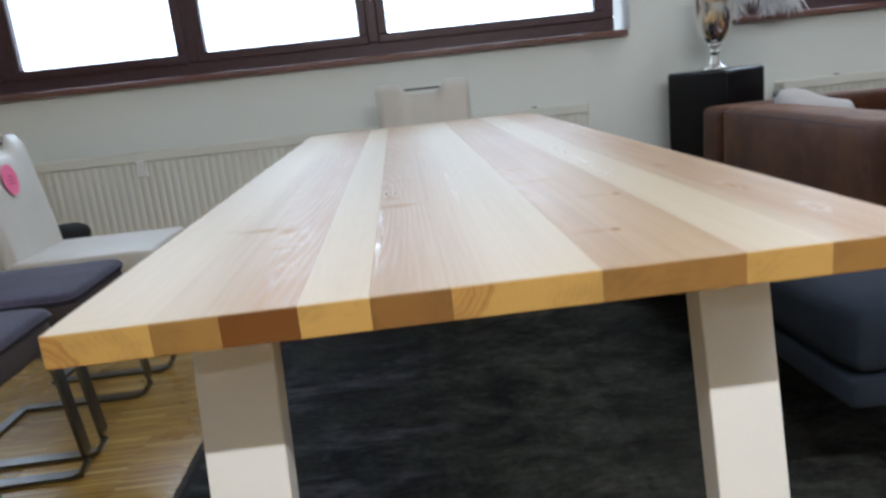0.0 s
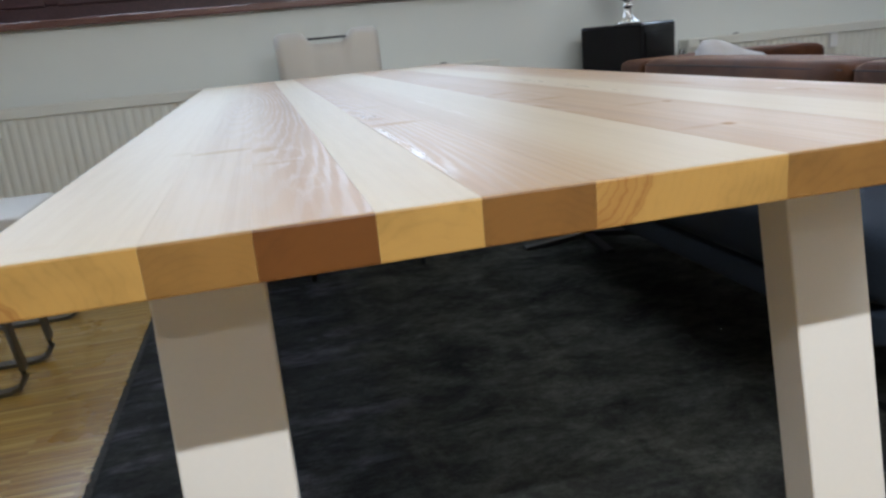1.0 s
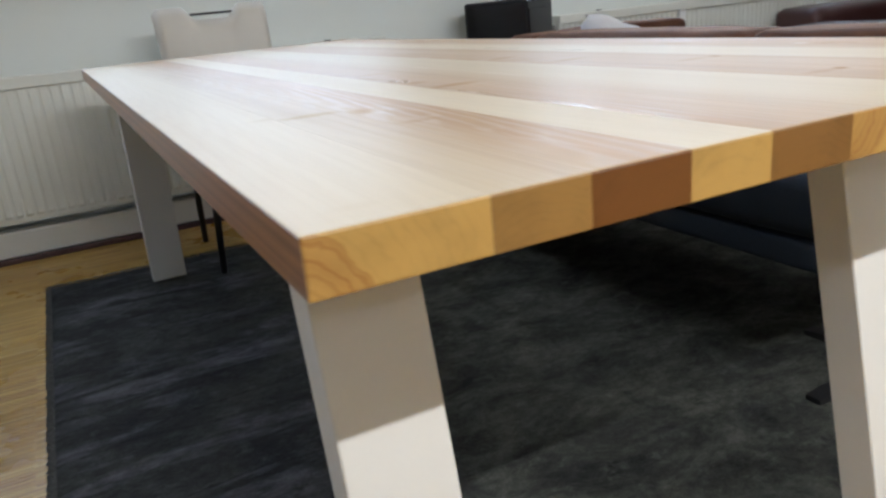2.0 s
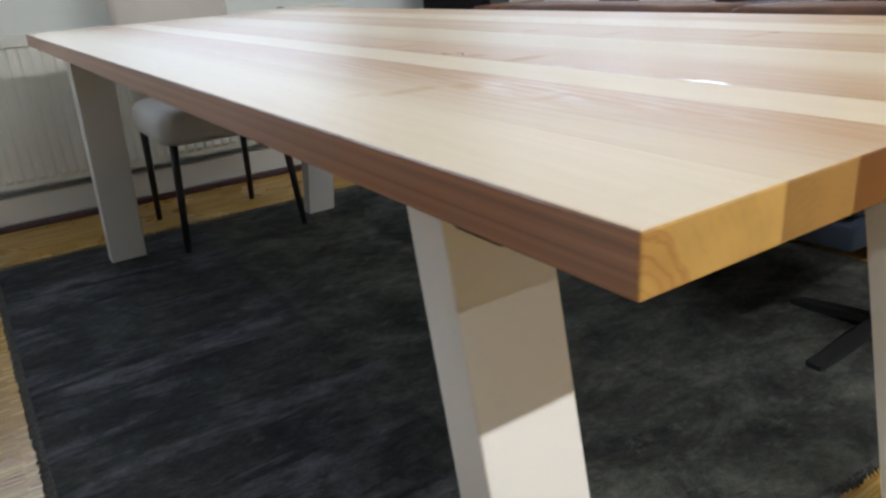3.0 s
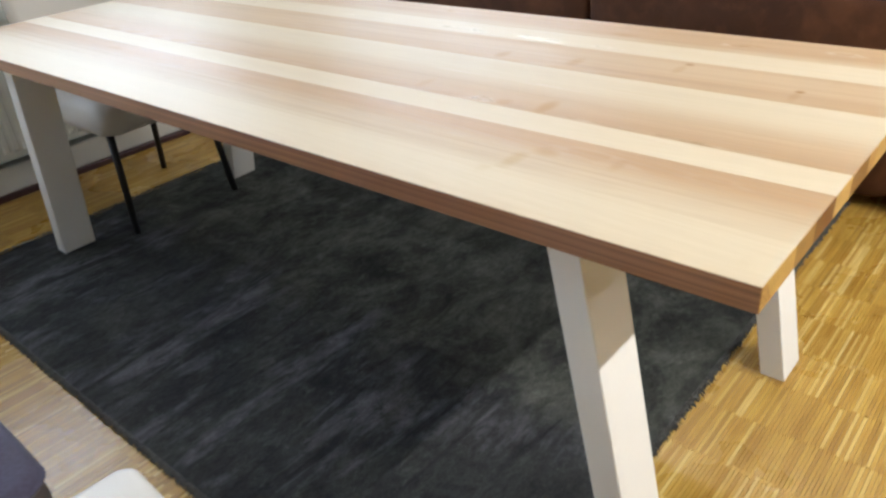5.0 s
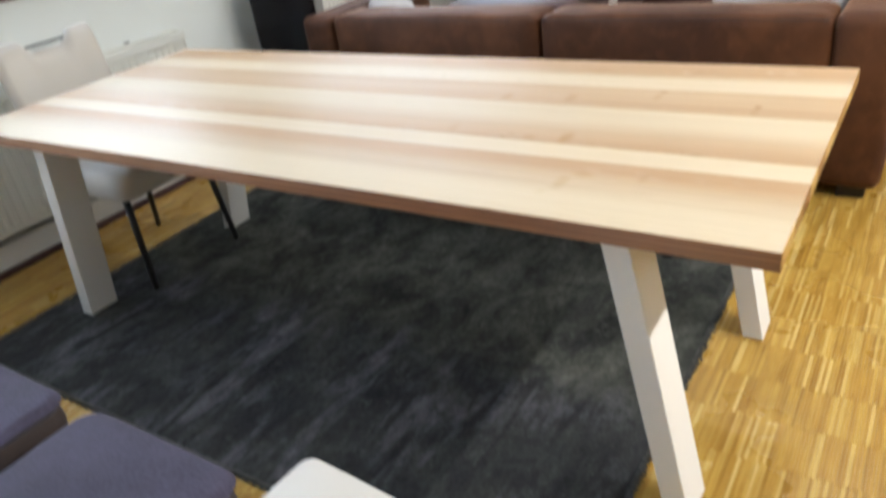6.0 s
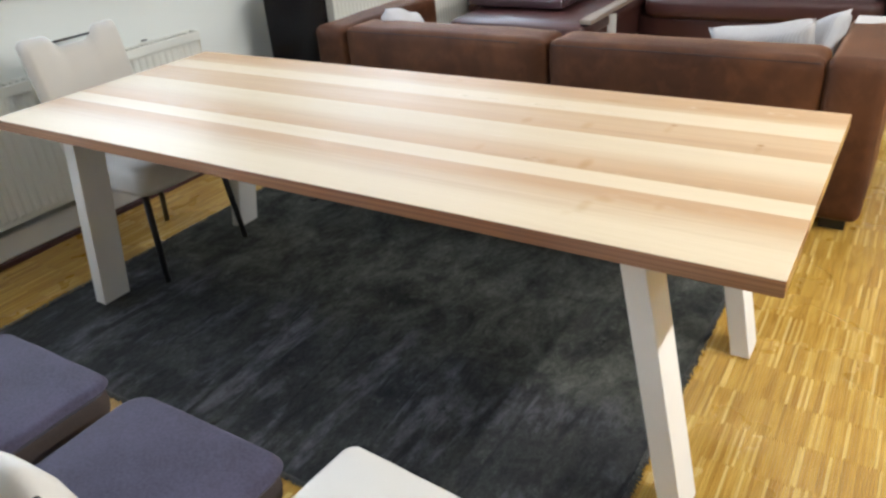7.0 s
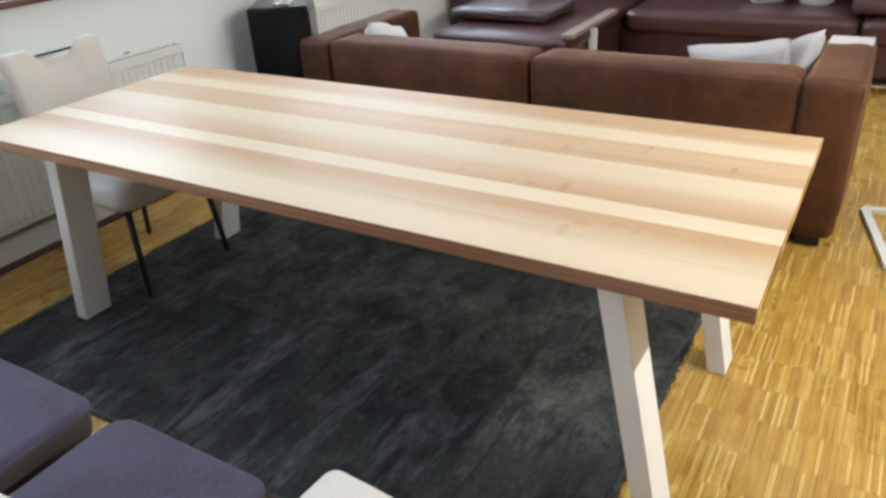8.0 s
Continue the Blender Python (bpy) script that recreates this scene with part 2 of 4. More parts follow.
FEATHER = varied("white_feather", (0.92, 0.93, 0.95), 0.8, 0.03, 20, 300, 0.1)
PAPER = varied("white_paper", (0.82, 0.82, 0.80), 0.7, 0.02, 9, 90, 0.02)
PINK = varied("pink_sticker", (0.82, 0.15, 0.30), 0.6, 0.05, 20, 200, 0.03)
RED_INK = varied("red_ink", (0.55, 0.05, 0.14), 0.6, 0.05, 20, 200, 0.0)
BLACK_RUBBER = varied("black_rubber", (0.012, 0.012, 0.012), 0.7, 0.1, 20, 200, 0.05)


def striped_linen():
    n = Nodes("ribbed_white_linen")
    v = n.coords((1, 1, 1), 38)
    w = n.node("ShaderNodeTexWave", Scale=26.0, Distortion=0.6, Detail=2.0)
    n.link(v, w.inputs["Vector"])
    base = n.mix(n.math("MULTIPLY", w.outputs["Fac"], 0.5), (0.40, 0.385, 0.375), (0.29, 0.275, 0.265))
    n.bump(w.outputs["Fac"], 0.4, 0.004)
    return n.set(base, 0.85)


RIBBED = striped_linen()


def glass_pane():
    n = Nodes("window_glass")
    n.bsdf.inputs["Transmission Weight"].default_value = 1.0
    n.bsdf.inputs["IOR"].default_value = 1.1
    return n.set((0.97, 0.99, 0.98), 0.0)


GLASS = glass_pane()


def glowing(name, color, strength):
    n = Nodes(name)
    n.bsdf.inputs["Emission Color"].default_value = (*color, 1)
    n.bsdf.inputs["Emission Strength"].default_value = strength
    return n.set((0.8, 0.8, 0.8), 0.6)


SKY_GLOW = glowing("bright_overcast_distance", (0.93, 0.97, 1.0), 6.0)


def rug_material():
    """Worn charcoal pile: mottled at several scales, brushed pale across its width in places, with thin dark creases."""
    n = Nodes("charcoal_pile")
    blot = n.noise(n.coords((1.0, 1.25, 1), 8), 4.2, 9, 0.72, 0.5)
    zone = n.noise(n.coords((1.3, 2.0, 1), 4, (3.3, 1.2, 0)), 2.2, 4, 0.6, 0.3)
    brush = n.noise(n.coords((2.6, 13.0, 1), 3), 1.0, 9, 0.68, 0.8)
    crease = n.noise(n.coords((0.55, 3.4, 1), 6, (7.0, 2.0, 0)), 1.0, 2, 0.5, 0.10)
    mid = n.noise(n.coords((0.8, 1.3, 1), 8), 15, 8, 0.74, 0.4)
    speck = n.noise(n.coords((0.8, 1.3, 1), 6, (1.0, 5.0, 0)), 46, 6, 0.75, 0.3)
    pile = n.noise(n.coords(), 300, 3, 0.7)
    base = n.ramp(blot, [(0.36, (0.024, 0.025, 0.023)), (0.46, (0.050, 0.052, 0.045)), (0.56, (0.086, 0.089, 0.075)), (0.68, (0.135, 0.140, 0.117))])
    # the open side is walked on: its nap is brushed in bunches
    sep = n.node("ShaderNodeSeparateXYZ")
    n.link(n.coords(), sep.inputs[0])
    nap_and_shade = n.ramp(n.math("ADD", sep.outputs["X"], n.math("MULTIPLY", blot, 0.3)), [(0.46, (1.0, 1.0, 1.0)), (0.66, (0.12, 0.12, 0.12))])
    # cool, dim light on this side put into the base as dark blue-grey
    base = n.mix(n.math("MULTIPLY", nap_and_shade, 0.55), base, (0.037, 0.037, 0.043))
    patch = n.ramp(zone, [(0.48, (0.05, 0.05, 0.05)), (0.60, (1.0, 1.0, 1.0))])
    streak = n.math("MULTIPLY", n.math("MULTIPLY", n.ramp(brush, [(0.44, (0, 0, 0)), (0.60, (1, 1, 1))]), patch), nap_and_shade)
    base = n.mix(n.math("MULTIPLY", streak, 0.7), base, (0.175, 0.172, 0.190))
    gap = n.math("MULTIPLY", n.math("MULTIPLY", n.ramp(brush, [(0.36, (1, 1, 1)), (0.44, (0, 0, 0))]), patch), nap_and_shade)
    base = n.mix(n.math("MULTIPLY", gap, 0.8), base, (0.030, 0.029, 0.033))
    line = n.ramp(n.math("ABSOLUTE", n.math("SUBTRACT", crease, 0.5)), [(0.0, (0.55, 0.55, 0.55)), (0.006, (0.4, 0.4, 0.4)), (0.015, (0, 0, 0))])
    line = n.math("MULTIPLY", line, n.math("SUBTRACT", nap_and_shade, 0.12, True))
    base = n.mix(line, base, (0.022, 0.022, 0.024))
    base = n.mix(n.ramp(mid, [(0.33, (0.75, 0.75, 0.75)), (0.46, (0, 0, 0))]), base, (0.028, 0.029, 0.028))
    base = n.mix(n.ramp(mid, [(0.56, (0, 0, 0)), (0.74, (0.45, 0.45, 0.45))]), base, (0.18, 0.185, 0.168))
    base = n.mix(0.6, base, n.ramp(speck, [(0.32, (0.5, 0.5, 0.5)), (0.68, (1.5, 1.5, 1.5))]), "MULTIPLY")
    base = n.mix(0.45, base, n.ramp(pile, [(0.3, (0.45, 0.45, 0.45)), (0.7, (1.55, 1.55, 1.55))]), "MULTIPLY")
    n.bump(n.math("ADD", n.math("SUBTRACT", pile, n.math("MULTIPLY", line, 1.5)), n.math("ADD", n.math("MULTIPLY", mid, 0.8), n.math("MULTIPLY", speck, 0.5))), 0.8, 0.007)
    return n.set(base, 0.95, 0.0, 0.08)


RUG = rug_material()
YARN = varied("charcoal_yarn", (0.12, 0.12, 0.115), 0.95, 0.3, 60, 300, 0.0, spec=0.1)


def parquet_material(name, island, single=False):
    """Golden industrial parquet; each stave has its own tone."""
    n = Nodes(name, single)
    if single:
        fac = n.node("ShaderNodeObjectInfo").outputs["Random"]
    elif island:
        geo = n.node("ShaderNodeNewGeometry")
        fac = geo.outputs["Random Per Island"]
    else:
        v = n.coords((1, 1, 1), 0)
        b = n.node("ShaderNodeTexBrick", Scale=1.0, Mortar_Size=0.0006, Brick_Width=0.16, Row_Height=0.009)
        b.inputs["Color1"].default_value, b.inputs["Color2"].default_value = (0, 0, 0, 1), (1, 1, 1, 1)
        b.offset = 0.0
        n.link(v, b.inputs["Vector"])
        fac = b.outputs["Color"]
    tone = n.ramp(fac, [(0.0, (0.30, 0.15, 0.021)), (0.2, (0.385, 0.205, 0.030)), (0.5, (0.45, 0.258, 0.041)), (0.78, (0.52, 0.322, 0.062)), (1.0, (0.72, 0.53, 0.19))])
    group = n.noise(n.coords((7, 22, 1)), 1.0, 2)
    tone = n.mix(0.3, tone, n.ramp(group, [(0.35, (0.35, 0.20, 0.029)), (0.65, (0.545, 0.36, 0.078))]))
    grain = n.noise(n.coords((12, 260, 12)), 1.0, 3)
    wear = n.noise(n.coords(), 2.2, 4)
    tone = n.mix(0.35, tone, n.ramp(grain, [(0.3, (0.55, 0.5, 0.45)), (0.7, (1.25, 1.25, 1.25))]), "MULTIPLY")
    tone = n.mix(0.3, tone, n.ramp(wear, [(0.3, (0.75, 0.72, 0.68)), (0.7, (1.15, 1.15, 1.15))]), "MULTIPLY")
    n.bump(grain, 0.08, 0.0005)
    return n.set(tone, n.math("ADD", 0.17, n.math("MULTIPLY", wear, 0.22)), 0.0, 0.55)


PARQUET = parquet_material("parquet_staves", True)
PARQUET_FAR = parquet_material("parquet_far", False)
PARQUET_ONE = parquet_material("parquet_stave", True, True)
JOINT = varied("parquet_joint", (0.16, 0.075, 0.02), 0.6, 0.1, 8, 100, 0.0)

# ---- mesh helpers ----


def part(name, bm, material, parent=None, label="", smooth=False):
    """Links a bmesh as one mesh object, under parent if there is one."""
    me = bpy.data.meshes.new(name)
    bm.to_mesh(me)
    bm.free()
    for m in material if isinstance(material, (list, tuple)) else (material,):
        me.materials.append(m)
    if smooth:
        for p in me.polygons:
            p.use_smooth = True
    ob = new(name, me)
    ob.parent = parent
    if label:
        tagged(ob, label)
    return ob


def thing(name, label, category, group="", loc=(0, 0, 0), rz=0.0):
    ob = new(name)
    ob.empty_display_size = 0.05
    ob.matrix_basis = pose(*loc, 0, 0, rz)
    return tagged(ob, label, category, group)


def box(x0, x1, y0, y1, z0, z1, bevel=0.0, seg=2, bm=None):
    own = bm is None
    b = bmesh.new()
    bmesh.ops.create_cube(b, size=1.0)
    for v in b.verts:
        v.co = Vector(((x0 + x1) / 2 + v.co.x * (x1 - x0), (y0 + y1) / 2 + v.co.y * (y1 - y0), (z0 + z1) / 2 + v.co.z * (z1 - z0)))
    if bevel:
        bmesh.ops.bevel(b, geom=b.edges[:] + b.verts[:], offset=bevel, segments=seg, profile=0.5, affect="EDGES")
    if own:
        return b
    joined(bm, b)
    return bm


def joined(bm, other):
    me = bpy.data.meshes.new("scratch")
    other.to_mesh(me)
    other.free()
    bm.from_mesh(me)
    bpy.data.meshes.remove(me)


def soft_block(x0, x1, y0, y1, z0, z1, r=0.04, puff=0.0, cuts=8, sag=0.0, wrinkle=0.004, seed=0.0):
    """An upholstered block: rounded edges, faces puffed out a little, uneven as stuffed leather is."""
    b = bmesh.new()
    bmesh.ops.create_cube(b, size=2.0)
    bmesh.ops.subdivide_edges(b, edges=b.edges[:], cuts=cuts, use_grid_fill=True)
    h = Vector(((x1 - x0) / 2, (y1 - y0) / 2, (z1 - z0) / 2))
    c = Vector(((x0 + x1) / 2, (y0 + y1) / 2, (z0 + z1) / 2))
    r = min(r, *h)
    for v in b.verts:
        u = v.co.copy()
        # denser near the edges, so that the rounding has vertices
        e = Vector([math.copysign(abs(k) ** 0.55, k) for k in u])
        p = Vector([e[i] * h[i] for i in range(3)])
        q = Vector([max(-h[i] + r, min(h[i] - r, p[i])) for i in range(3)])
        d = p - q
        if d.length > 1e-9:
            # keeps the direction but lands on the rounded shell
            p = q + d.normalized() * r
        for i in range(3):
            j, k = (i + 1) % 3, (i + 2) % 3
            if abs(abs(u[i]) - 1) < 1e-6:
                bulge = puff * (1 - e[j] ** 2) * (1 - e[k] ** 2)
                p[i] += math.copysign(bulge, u[i])
        if sag and u.z > 0:
            p.z -= sag * (1 - e.x ** 2) * (1 - e.y ** 2)
        w = c + p
        n3 = noise.noise_vector((w + Vector((seed, seed * 2, 0))) * 7.0)
        v.co = w + n3 * wrinkle
    return b


def tube(points, radius, sides=10, close=False, flat=None):
    """A round bar (or a flat one, flat=(wide, thick)) along points."""
    b = bmesh.new()
    pts = [Vector(p) for p in points]
    rings = []
    n = len(pts)
    for i, p in enumerate(pts):
        a = pts[(i - 1) % n] if (i or close) else p
        z = pts[(i + 1) % n] if (i < n - 1 or close) else p
        d = (z - a).normalized()
        side = d.cross(Vector((0, 0, 1)))
        if side.length < 0.05:
            side = d.cross(Vector((0, 1, 0)))
        side.normalize()
        up = side.cross(d).normalized()
        r = radius[i] if isinstance(radius, (list, tuple)) else radius
        if flat:
            w, t = flat[0] / 2, flat[1] / 2
            ring = [p + side * sx * w + up * sy * t for sx, sy in ((-1, -1), (1, -1), (1, 1), (-1, 1))]
        else:
            ring = [p + (side * math.cos(k) + up * math.sin(k)) * r for k in (2 * math.pi * j / sides for j in range(sides))]
        rings.append([b.verts.new(q) for q in ring])
    m = len(rings[0])
    for i in range(n if close else n - 1):
        p, q = rings[i], rings[(i + 1) % n]
        for j in range(m):
            b.faces.new((p[j], p[(j + 1) % m], q[(j + 1) % m], q[j]))
    if not close:
        b.faces.new(rings[0][::-1])
        b.faces.new(rings[-1])
    bmesh.ops.recalc_face_normals(b, faces=b.faces[:])
    return b


def lathe(profile, sides=40):
    b = bmesh.new()
    rings = [[b.verts.new((r * math.cos(a), r * math.sin(a), z)) for a in (2 * math.pi * k / sides for k in range(sides))] for r, z in profile]
    for p, q in zip(rings, rings[1:]):
        for j in range(sides):
            b.faces.new((p[j], p[(j + 1) % sides], q[(j + 1) % sides], q[j]))
    if profile[0][0] > 1e-6:
        b.faces.new(rings[0][::-1])
    bmesh.ops.recalc_face_normals(b, faces=b.faces[:])
    return b


def prism(outline, axis, a, z, bevel=0.0):
    """An outline in the two other axes, pushed from a to z along axis 0, 1 or 2."""
    b = bmesh.new()

    def at(u, w, s):
        return {0: (s, u, w), 1: (u, s, w), 2: (u, w, s)}[axis]

    lo = [b.verts.new(at(u, w, a)) for u, w in outline]
    hi = [b.verts.new(at(u, w, z)) for u, w in outline]
    n = len(outline)
    b.faces.new(lo)
    b.faces.new(hi[::-1])
    for i in range(n):
        b.faces.new((lo[i], hi[i], hi[(i + 1) % n], lo[(i + 1) % n]))
    bmesh.ops.recalc_face_normals(b, faces=b.faces[:])
    if bevel:
        bmesh.ops.bevel(b, geom=b.edges[:], offset=bevel, segments=2, profile=0.5, affect="EDGES")
    return b


# ---- room ----
def structure(name, bm, material, label, category):
    return tagged(part(name, bm, material), label, category, kind="structure")


floor = structure("floor", box(ROOM_X0, ROOM_X1, ROOM_Y0, WALL_Y + 0.3, -0.12, -0.004), PARQUET_FAR, "golden industrial parquet floor of narrow oak staves", "floor")
structure("ceiling", box(ROOM_X0, ROOM_X1, ROOM_Y0, WALL_Y + 0.3, CEIL, CEIL + 0.15), CEILING_PAINT, "plain white painted ceiling", "ceiling")
structure("wall_west", box(ROOM_X0 - 0.2, ROOM_X0, ROOM_Y0, WALL_Y + 0.3, -0.1, CEIL), WALL_PAINT, "plain white painted wall", "wall")
structure("wall_east", box(ROOM_X1, ROOM_X1 + 0.2, ROOM_Y0, WALL_Y + 0.3, -0.1, CEIL), WALL_PAINT, "plain white painted wall", "wall")
structure("wall_south", box(ROOM_X0, ROOM_X1, ROOM_Y0 - 0.2, ROOM_Y0, -0.1, CEIL), WALL_PAINT, "plain white painted wall", "wall")

SILL_Z, HEAD_Z = 1.108, 2.36
W1 = (-3.1, 1.672)
W2 = (2.22, 6.2)


def north_wall():
    bm = bmesh.new()
    y0, y1 = WALL_Y, WALL_Y + 0.3
    box(ROOM_X0, ROOM_X1, y0, y1, -0.1, SILL_Z, bm=bm)
    box(ROOM_X0, ROOM_X1, y0, y1, HEAD_Z, CEIL, bm=bm)
    for a, b in ((ROOM_X0, W1[0]), (W1[1], W2[0]), (W2[1], ROOM_X1)):
        box(a, b, y0, y1, SILL_Z, HEAD_Z, bm=bm)
    return structure("wall_north", bm, WALL_PAINT, "white painted window wall with two wide openings", "wall")


north_wall()


def window(name, x0, x1, posts, label):
    """A row of brown wooden casements: outer frame, posts, sashes, panes."""
    ob = tagged(thing(name, label, "window"), kind="structure")
    y0, y1 = WALL_Y + 0.10, WALL_Y + 0.17
    part("window_frame", box(x0, x1, y0, y1, SILL_Z + 0.005, SILL_Z + 0.075, 0.006), DARK_WOOD, ob)
    part("window_frame", box(x0, x1, y0, y1, HEAD_Z - 0.075, HEAD_Z - 0.002, 0.006), DARK_WOOD, ob)
    edges = [x0, *posts, x1]
    for i, p in enumerate(edges):
        a, b = (p, p + 0.06) if i == 0 else (p - 0.06, p) if i == len(edges) - 1 else (p - 0.03, p + 0.03)
        part("window_post", box(a, b, y0, y1, SILL_Z + 0.076, HEAD_Z - 0.076, 0.006), DARK_WOOD, ob)
    for i, (a, b) in enumerate(zip(edges, edges[1:])):
        a += 0.055 if i == 0 else 0.025
        b -= 0.055 if i == len(edges) - 2 else 0.025
        z0, z1, w = SILL_Z + 0.068, HEAD_Z - 0.065, 0.052
        ys = (y0 - 0.012, y0 + 0.045)
        sash = bmesh.new()
        box(a, b, *ys, z0, z0 + w, 0.008, bm=sash)
        box(a, b, *ys, z1 - w, z1, 0.008, bm=sash)
        box(a, a + w, *ys, z0 + w - 0.004, z1 - w + 0.004, 0.008, bm=sash)
        box(b - w, b, *ys, z0 + w - 0.004, z1 - w + 0.004, 0.008, bm=sash)
        s = part("sash", sash, DARK_WOOD, ob)
        g = part("pane", box(a + w - 0.006, b - w + 0.006, y0 + 0.012, y0 + 0.020, z0 + w - 0.006, z1 - w + 0.006), GLASS, s)
        g.visible_shadow = False
    part("window_sill", box(x0 - 0.03, x1 + 0.03, WALL_Y - 0.055, y0 + 0.02, SILL_Z - 0.028, SILL_Z + 0.004, 0.006), SILL_WOOD, ob)
    return ob


window("window_1", W1[0], W1[1] - 0.055, (-2.53, -1.60, -0.639, 0.319), "brown wooden casement window row with bright panes")
window("window_2", W2[0] + 0.02, W2[1], (3.1, 4.0, 4.9, 5.6), "brown wooden casement window row beside the pedestal")

backdrop = structure("backdrop", box(-14, 18, 9.0, 9.1, -2, 9), SKY_GLOW, "bright white overcast distance outside the windows", "sky")


def skirting():
    bm = bmesh.new()
    box(ROOM_X0, ROOM_X1, WALL_Y - 0.075, WALL_Y, 0.02, 0.132, 0.008, bm=bm)
    structure("baseboard", bm, SKIRT, "white pipe boxing along the window wall", "baseboard")
    structure("trim", box(ROOM_X0, ROOM_X1, WALL_Y - 0.10, WALL_Y - 0.074, -0.004, 0.022, 0.004), DARK_WOOD, "dark brown wooden floor strip", "trim")


skirting()


def radiator(x0, x1, label, pipes_at, gauge_x, hooks=()):
    """A panel radiator: pressed ribs in front, grille on top, side plates, valve and heat meter."""
    ob = thing("radiator", label, "radiator", "radiators under the windows")
    yb, yf, z0, z1 = WALL_Y - 0.03, WALL_Y - 0.115, 0.168, 0.757
    step = 0.040
    count = int((x1 - x0 - 0.04) / step)
    bm = bmesh.new()
    prof = []
    for i in range(count):
        a = x0 + 0.02 + i * step
        prof += [(a, 0.0), (a + step * 0.22, 0.0), (a + step * 0.36, 0.0035), (a + step * 0.46, 0.0046), (a + step * 0.76, 0.0046), (a + step * 0.86, 0.0035)]
    prof = [(x0, 0.0), *prof, (x1, 0.0)]
    levels = [(z0, 0.0), (z0 + 0.022, 0.0), (z0 + 0.034, 1.7), (z0 + 0.050, 1.0), (z1 - 0.07, 1.0), (z1 - 0.04, 0.0), (z1 - 0.012, 0.0)]
    grid = [[bm.verts.new((x, yf + 0.012 - d * k, z)) for x, d in prof] for z, k in levels]
    for p, q in zip(grid, grid[1:]):
        for i in range(len(prof) - 1):
            bm.faces.new((p[i], p[i + 1], q[i + 1], q[i]))
    part("front_panel", bm, ENAMEL, ob)
    part("back_panel", box(x0, x1, yb - 0.02, yb, z0, z1 - 0.012, 0.004), ENAMEL, ob)
    for x in (x0, x1 - 0.004):
        part("side_plate", box(x - 0.002, x + 0.006, yf + 0.004, yb, z0 + 0.02, z1 - 0.002, 0.003), ENAMEL, ob)
    top = bmesh.new()
    box(x0, x1, yf - 0.004, yf + 0.012, z1 - 0.047, z1, 0.004, bm=top)
    box(x0, x1, yb - 0.014, yb, z1 - 0.014, z1, 0.003, bm=top)
    k = x0 + 0.03
    while k < x1 - 0.03:
        box(k, k + 0.006, yf + 0.010, yb - 0.012, z1 - 0.010, z1 - 0.004, bm=top)
        k += 0.03
    part("top_grille", top, ENAMEL, ob)
    gx = gauge_x
    part("heat_meter", box(gx - 0.025, gx + 0.025, yf - 0.022, yf - 0.001, 0.635, 0.715, 0.005), PAPER, ob, "small white plastic heat meter")
    valve = thing_part_pipe(ob, pipes_at, yf)
    for hx in hooks:
        part("hook", box(hx - 0.015, hx + 0.015, WALL_Y - 0.014, WALL_Y - 0.001, 0.757, 0.763, 0.001), STEEL, ob, "small dark steel hook")
    for hx in (x0 + 0.25, x1 - 0.25):
        part("bracket", box(hx - 0.02, hx + 0.02, yb - 0.002, WALL_Y, 0.3, 0.6, 0.003), ENAMEL, ob)
    return ob


def thing_part_pipe(ob, x, yf):
    pipe = part("pipe", tube([(x, yf + 0.04, 0.130), (x, yf + 0.04, 0.22)], 0.009), SKIRT, ob)
    part("vent_plug", lathe_at([(0.0, -0.012), (0.012, -0.012), (0.014, 0.0), (0.012, 0.018), (0.0, 0.018)], (x, yf + 0.03, 0.69)), STEEL, ob, "small metal vent plug")
    return pipe


def lathe_at(profile, loc, sides=14):
    b = lathe(profile, sides)
    bmesh.ops.translate(b, verts=b.verts[:], vec=loc)
    return b


radiator(-1.75, 1.395, "long white ribbed panel radiator under the window", -1.72, -0.935, (1.13,))
radiator(2.44, 4.55, "white ribbed panel radiator behind the sofa", 2.42, 3.33, (2.80,))

# ---- unseen ceiling tubes (the hung row behind the walk throws the shadow line on the table legs) ----
TUBE_GLOW = glowing("tube_light", (1.0, 0.92, 0.78), 1.0)


def tube_row(x0, x1, y, share, color=(1.0, 0.97, 0.91), turn=0, z=CEIL, tilt=0):
    """A row of tubes along x (turn 0) or y (turn 90), on the ceiling or hanging under it at z, tilted towards the windows."""
    hung = z < CEIL
    words = "long white fluorescent batten hanging on two rods" if hung else "unseen long white fluorescent batten on the ceiling"
    ob = thing("ceiling_light", words, "ceiling light", "rows of ceiling lights", ((x0 + x1) / 2, y, z) if not turn else (y, (x0 + x1) / 2, z), turn)
    h = (x1 - x0) / 2
    if hung:
        for e in (-0.6 * h, 0.6 * h):
            part("rod", tube([(e, 0, -0.01), (e, 0, CEIL - z)], 0.004, 8), PALE_STEEL, ob)
    part("housing", box(-h, h, -0.05, 0.05, -0.05, -0.002, 0.006), ENAMEL, ob)
    for e in (-h - 0.006, h - 0.006):
        part("end_cap", box(e, e + 0.012, -0.048, 0.048, -0.048, -0.003, 0.003), PALE_STEEL, ob)
    at = ((x0 + x1) / 2, y, z - 0.06) if not turn else (y, (x0 + x1) / 2, z - 0.06)
    area_lamp("tube_lamp", at, 2 * h - 0.1, 0.03, TUBE_POWER * share * 2 * h, color, (tilt, 0, turn))


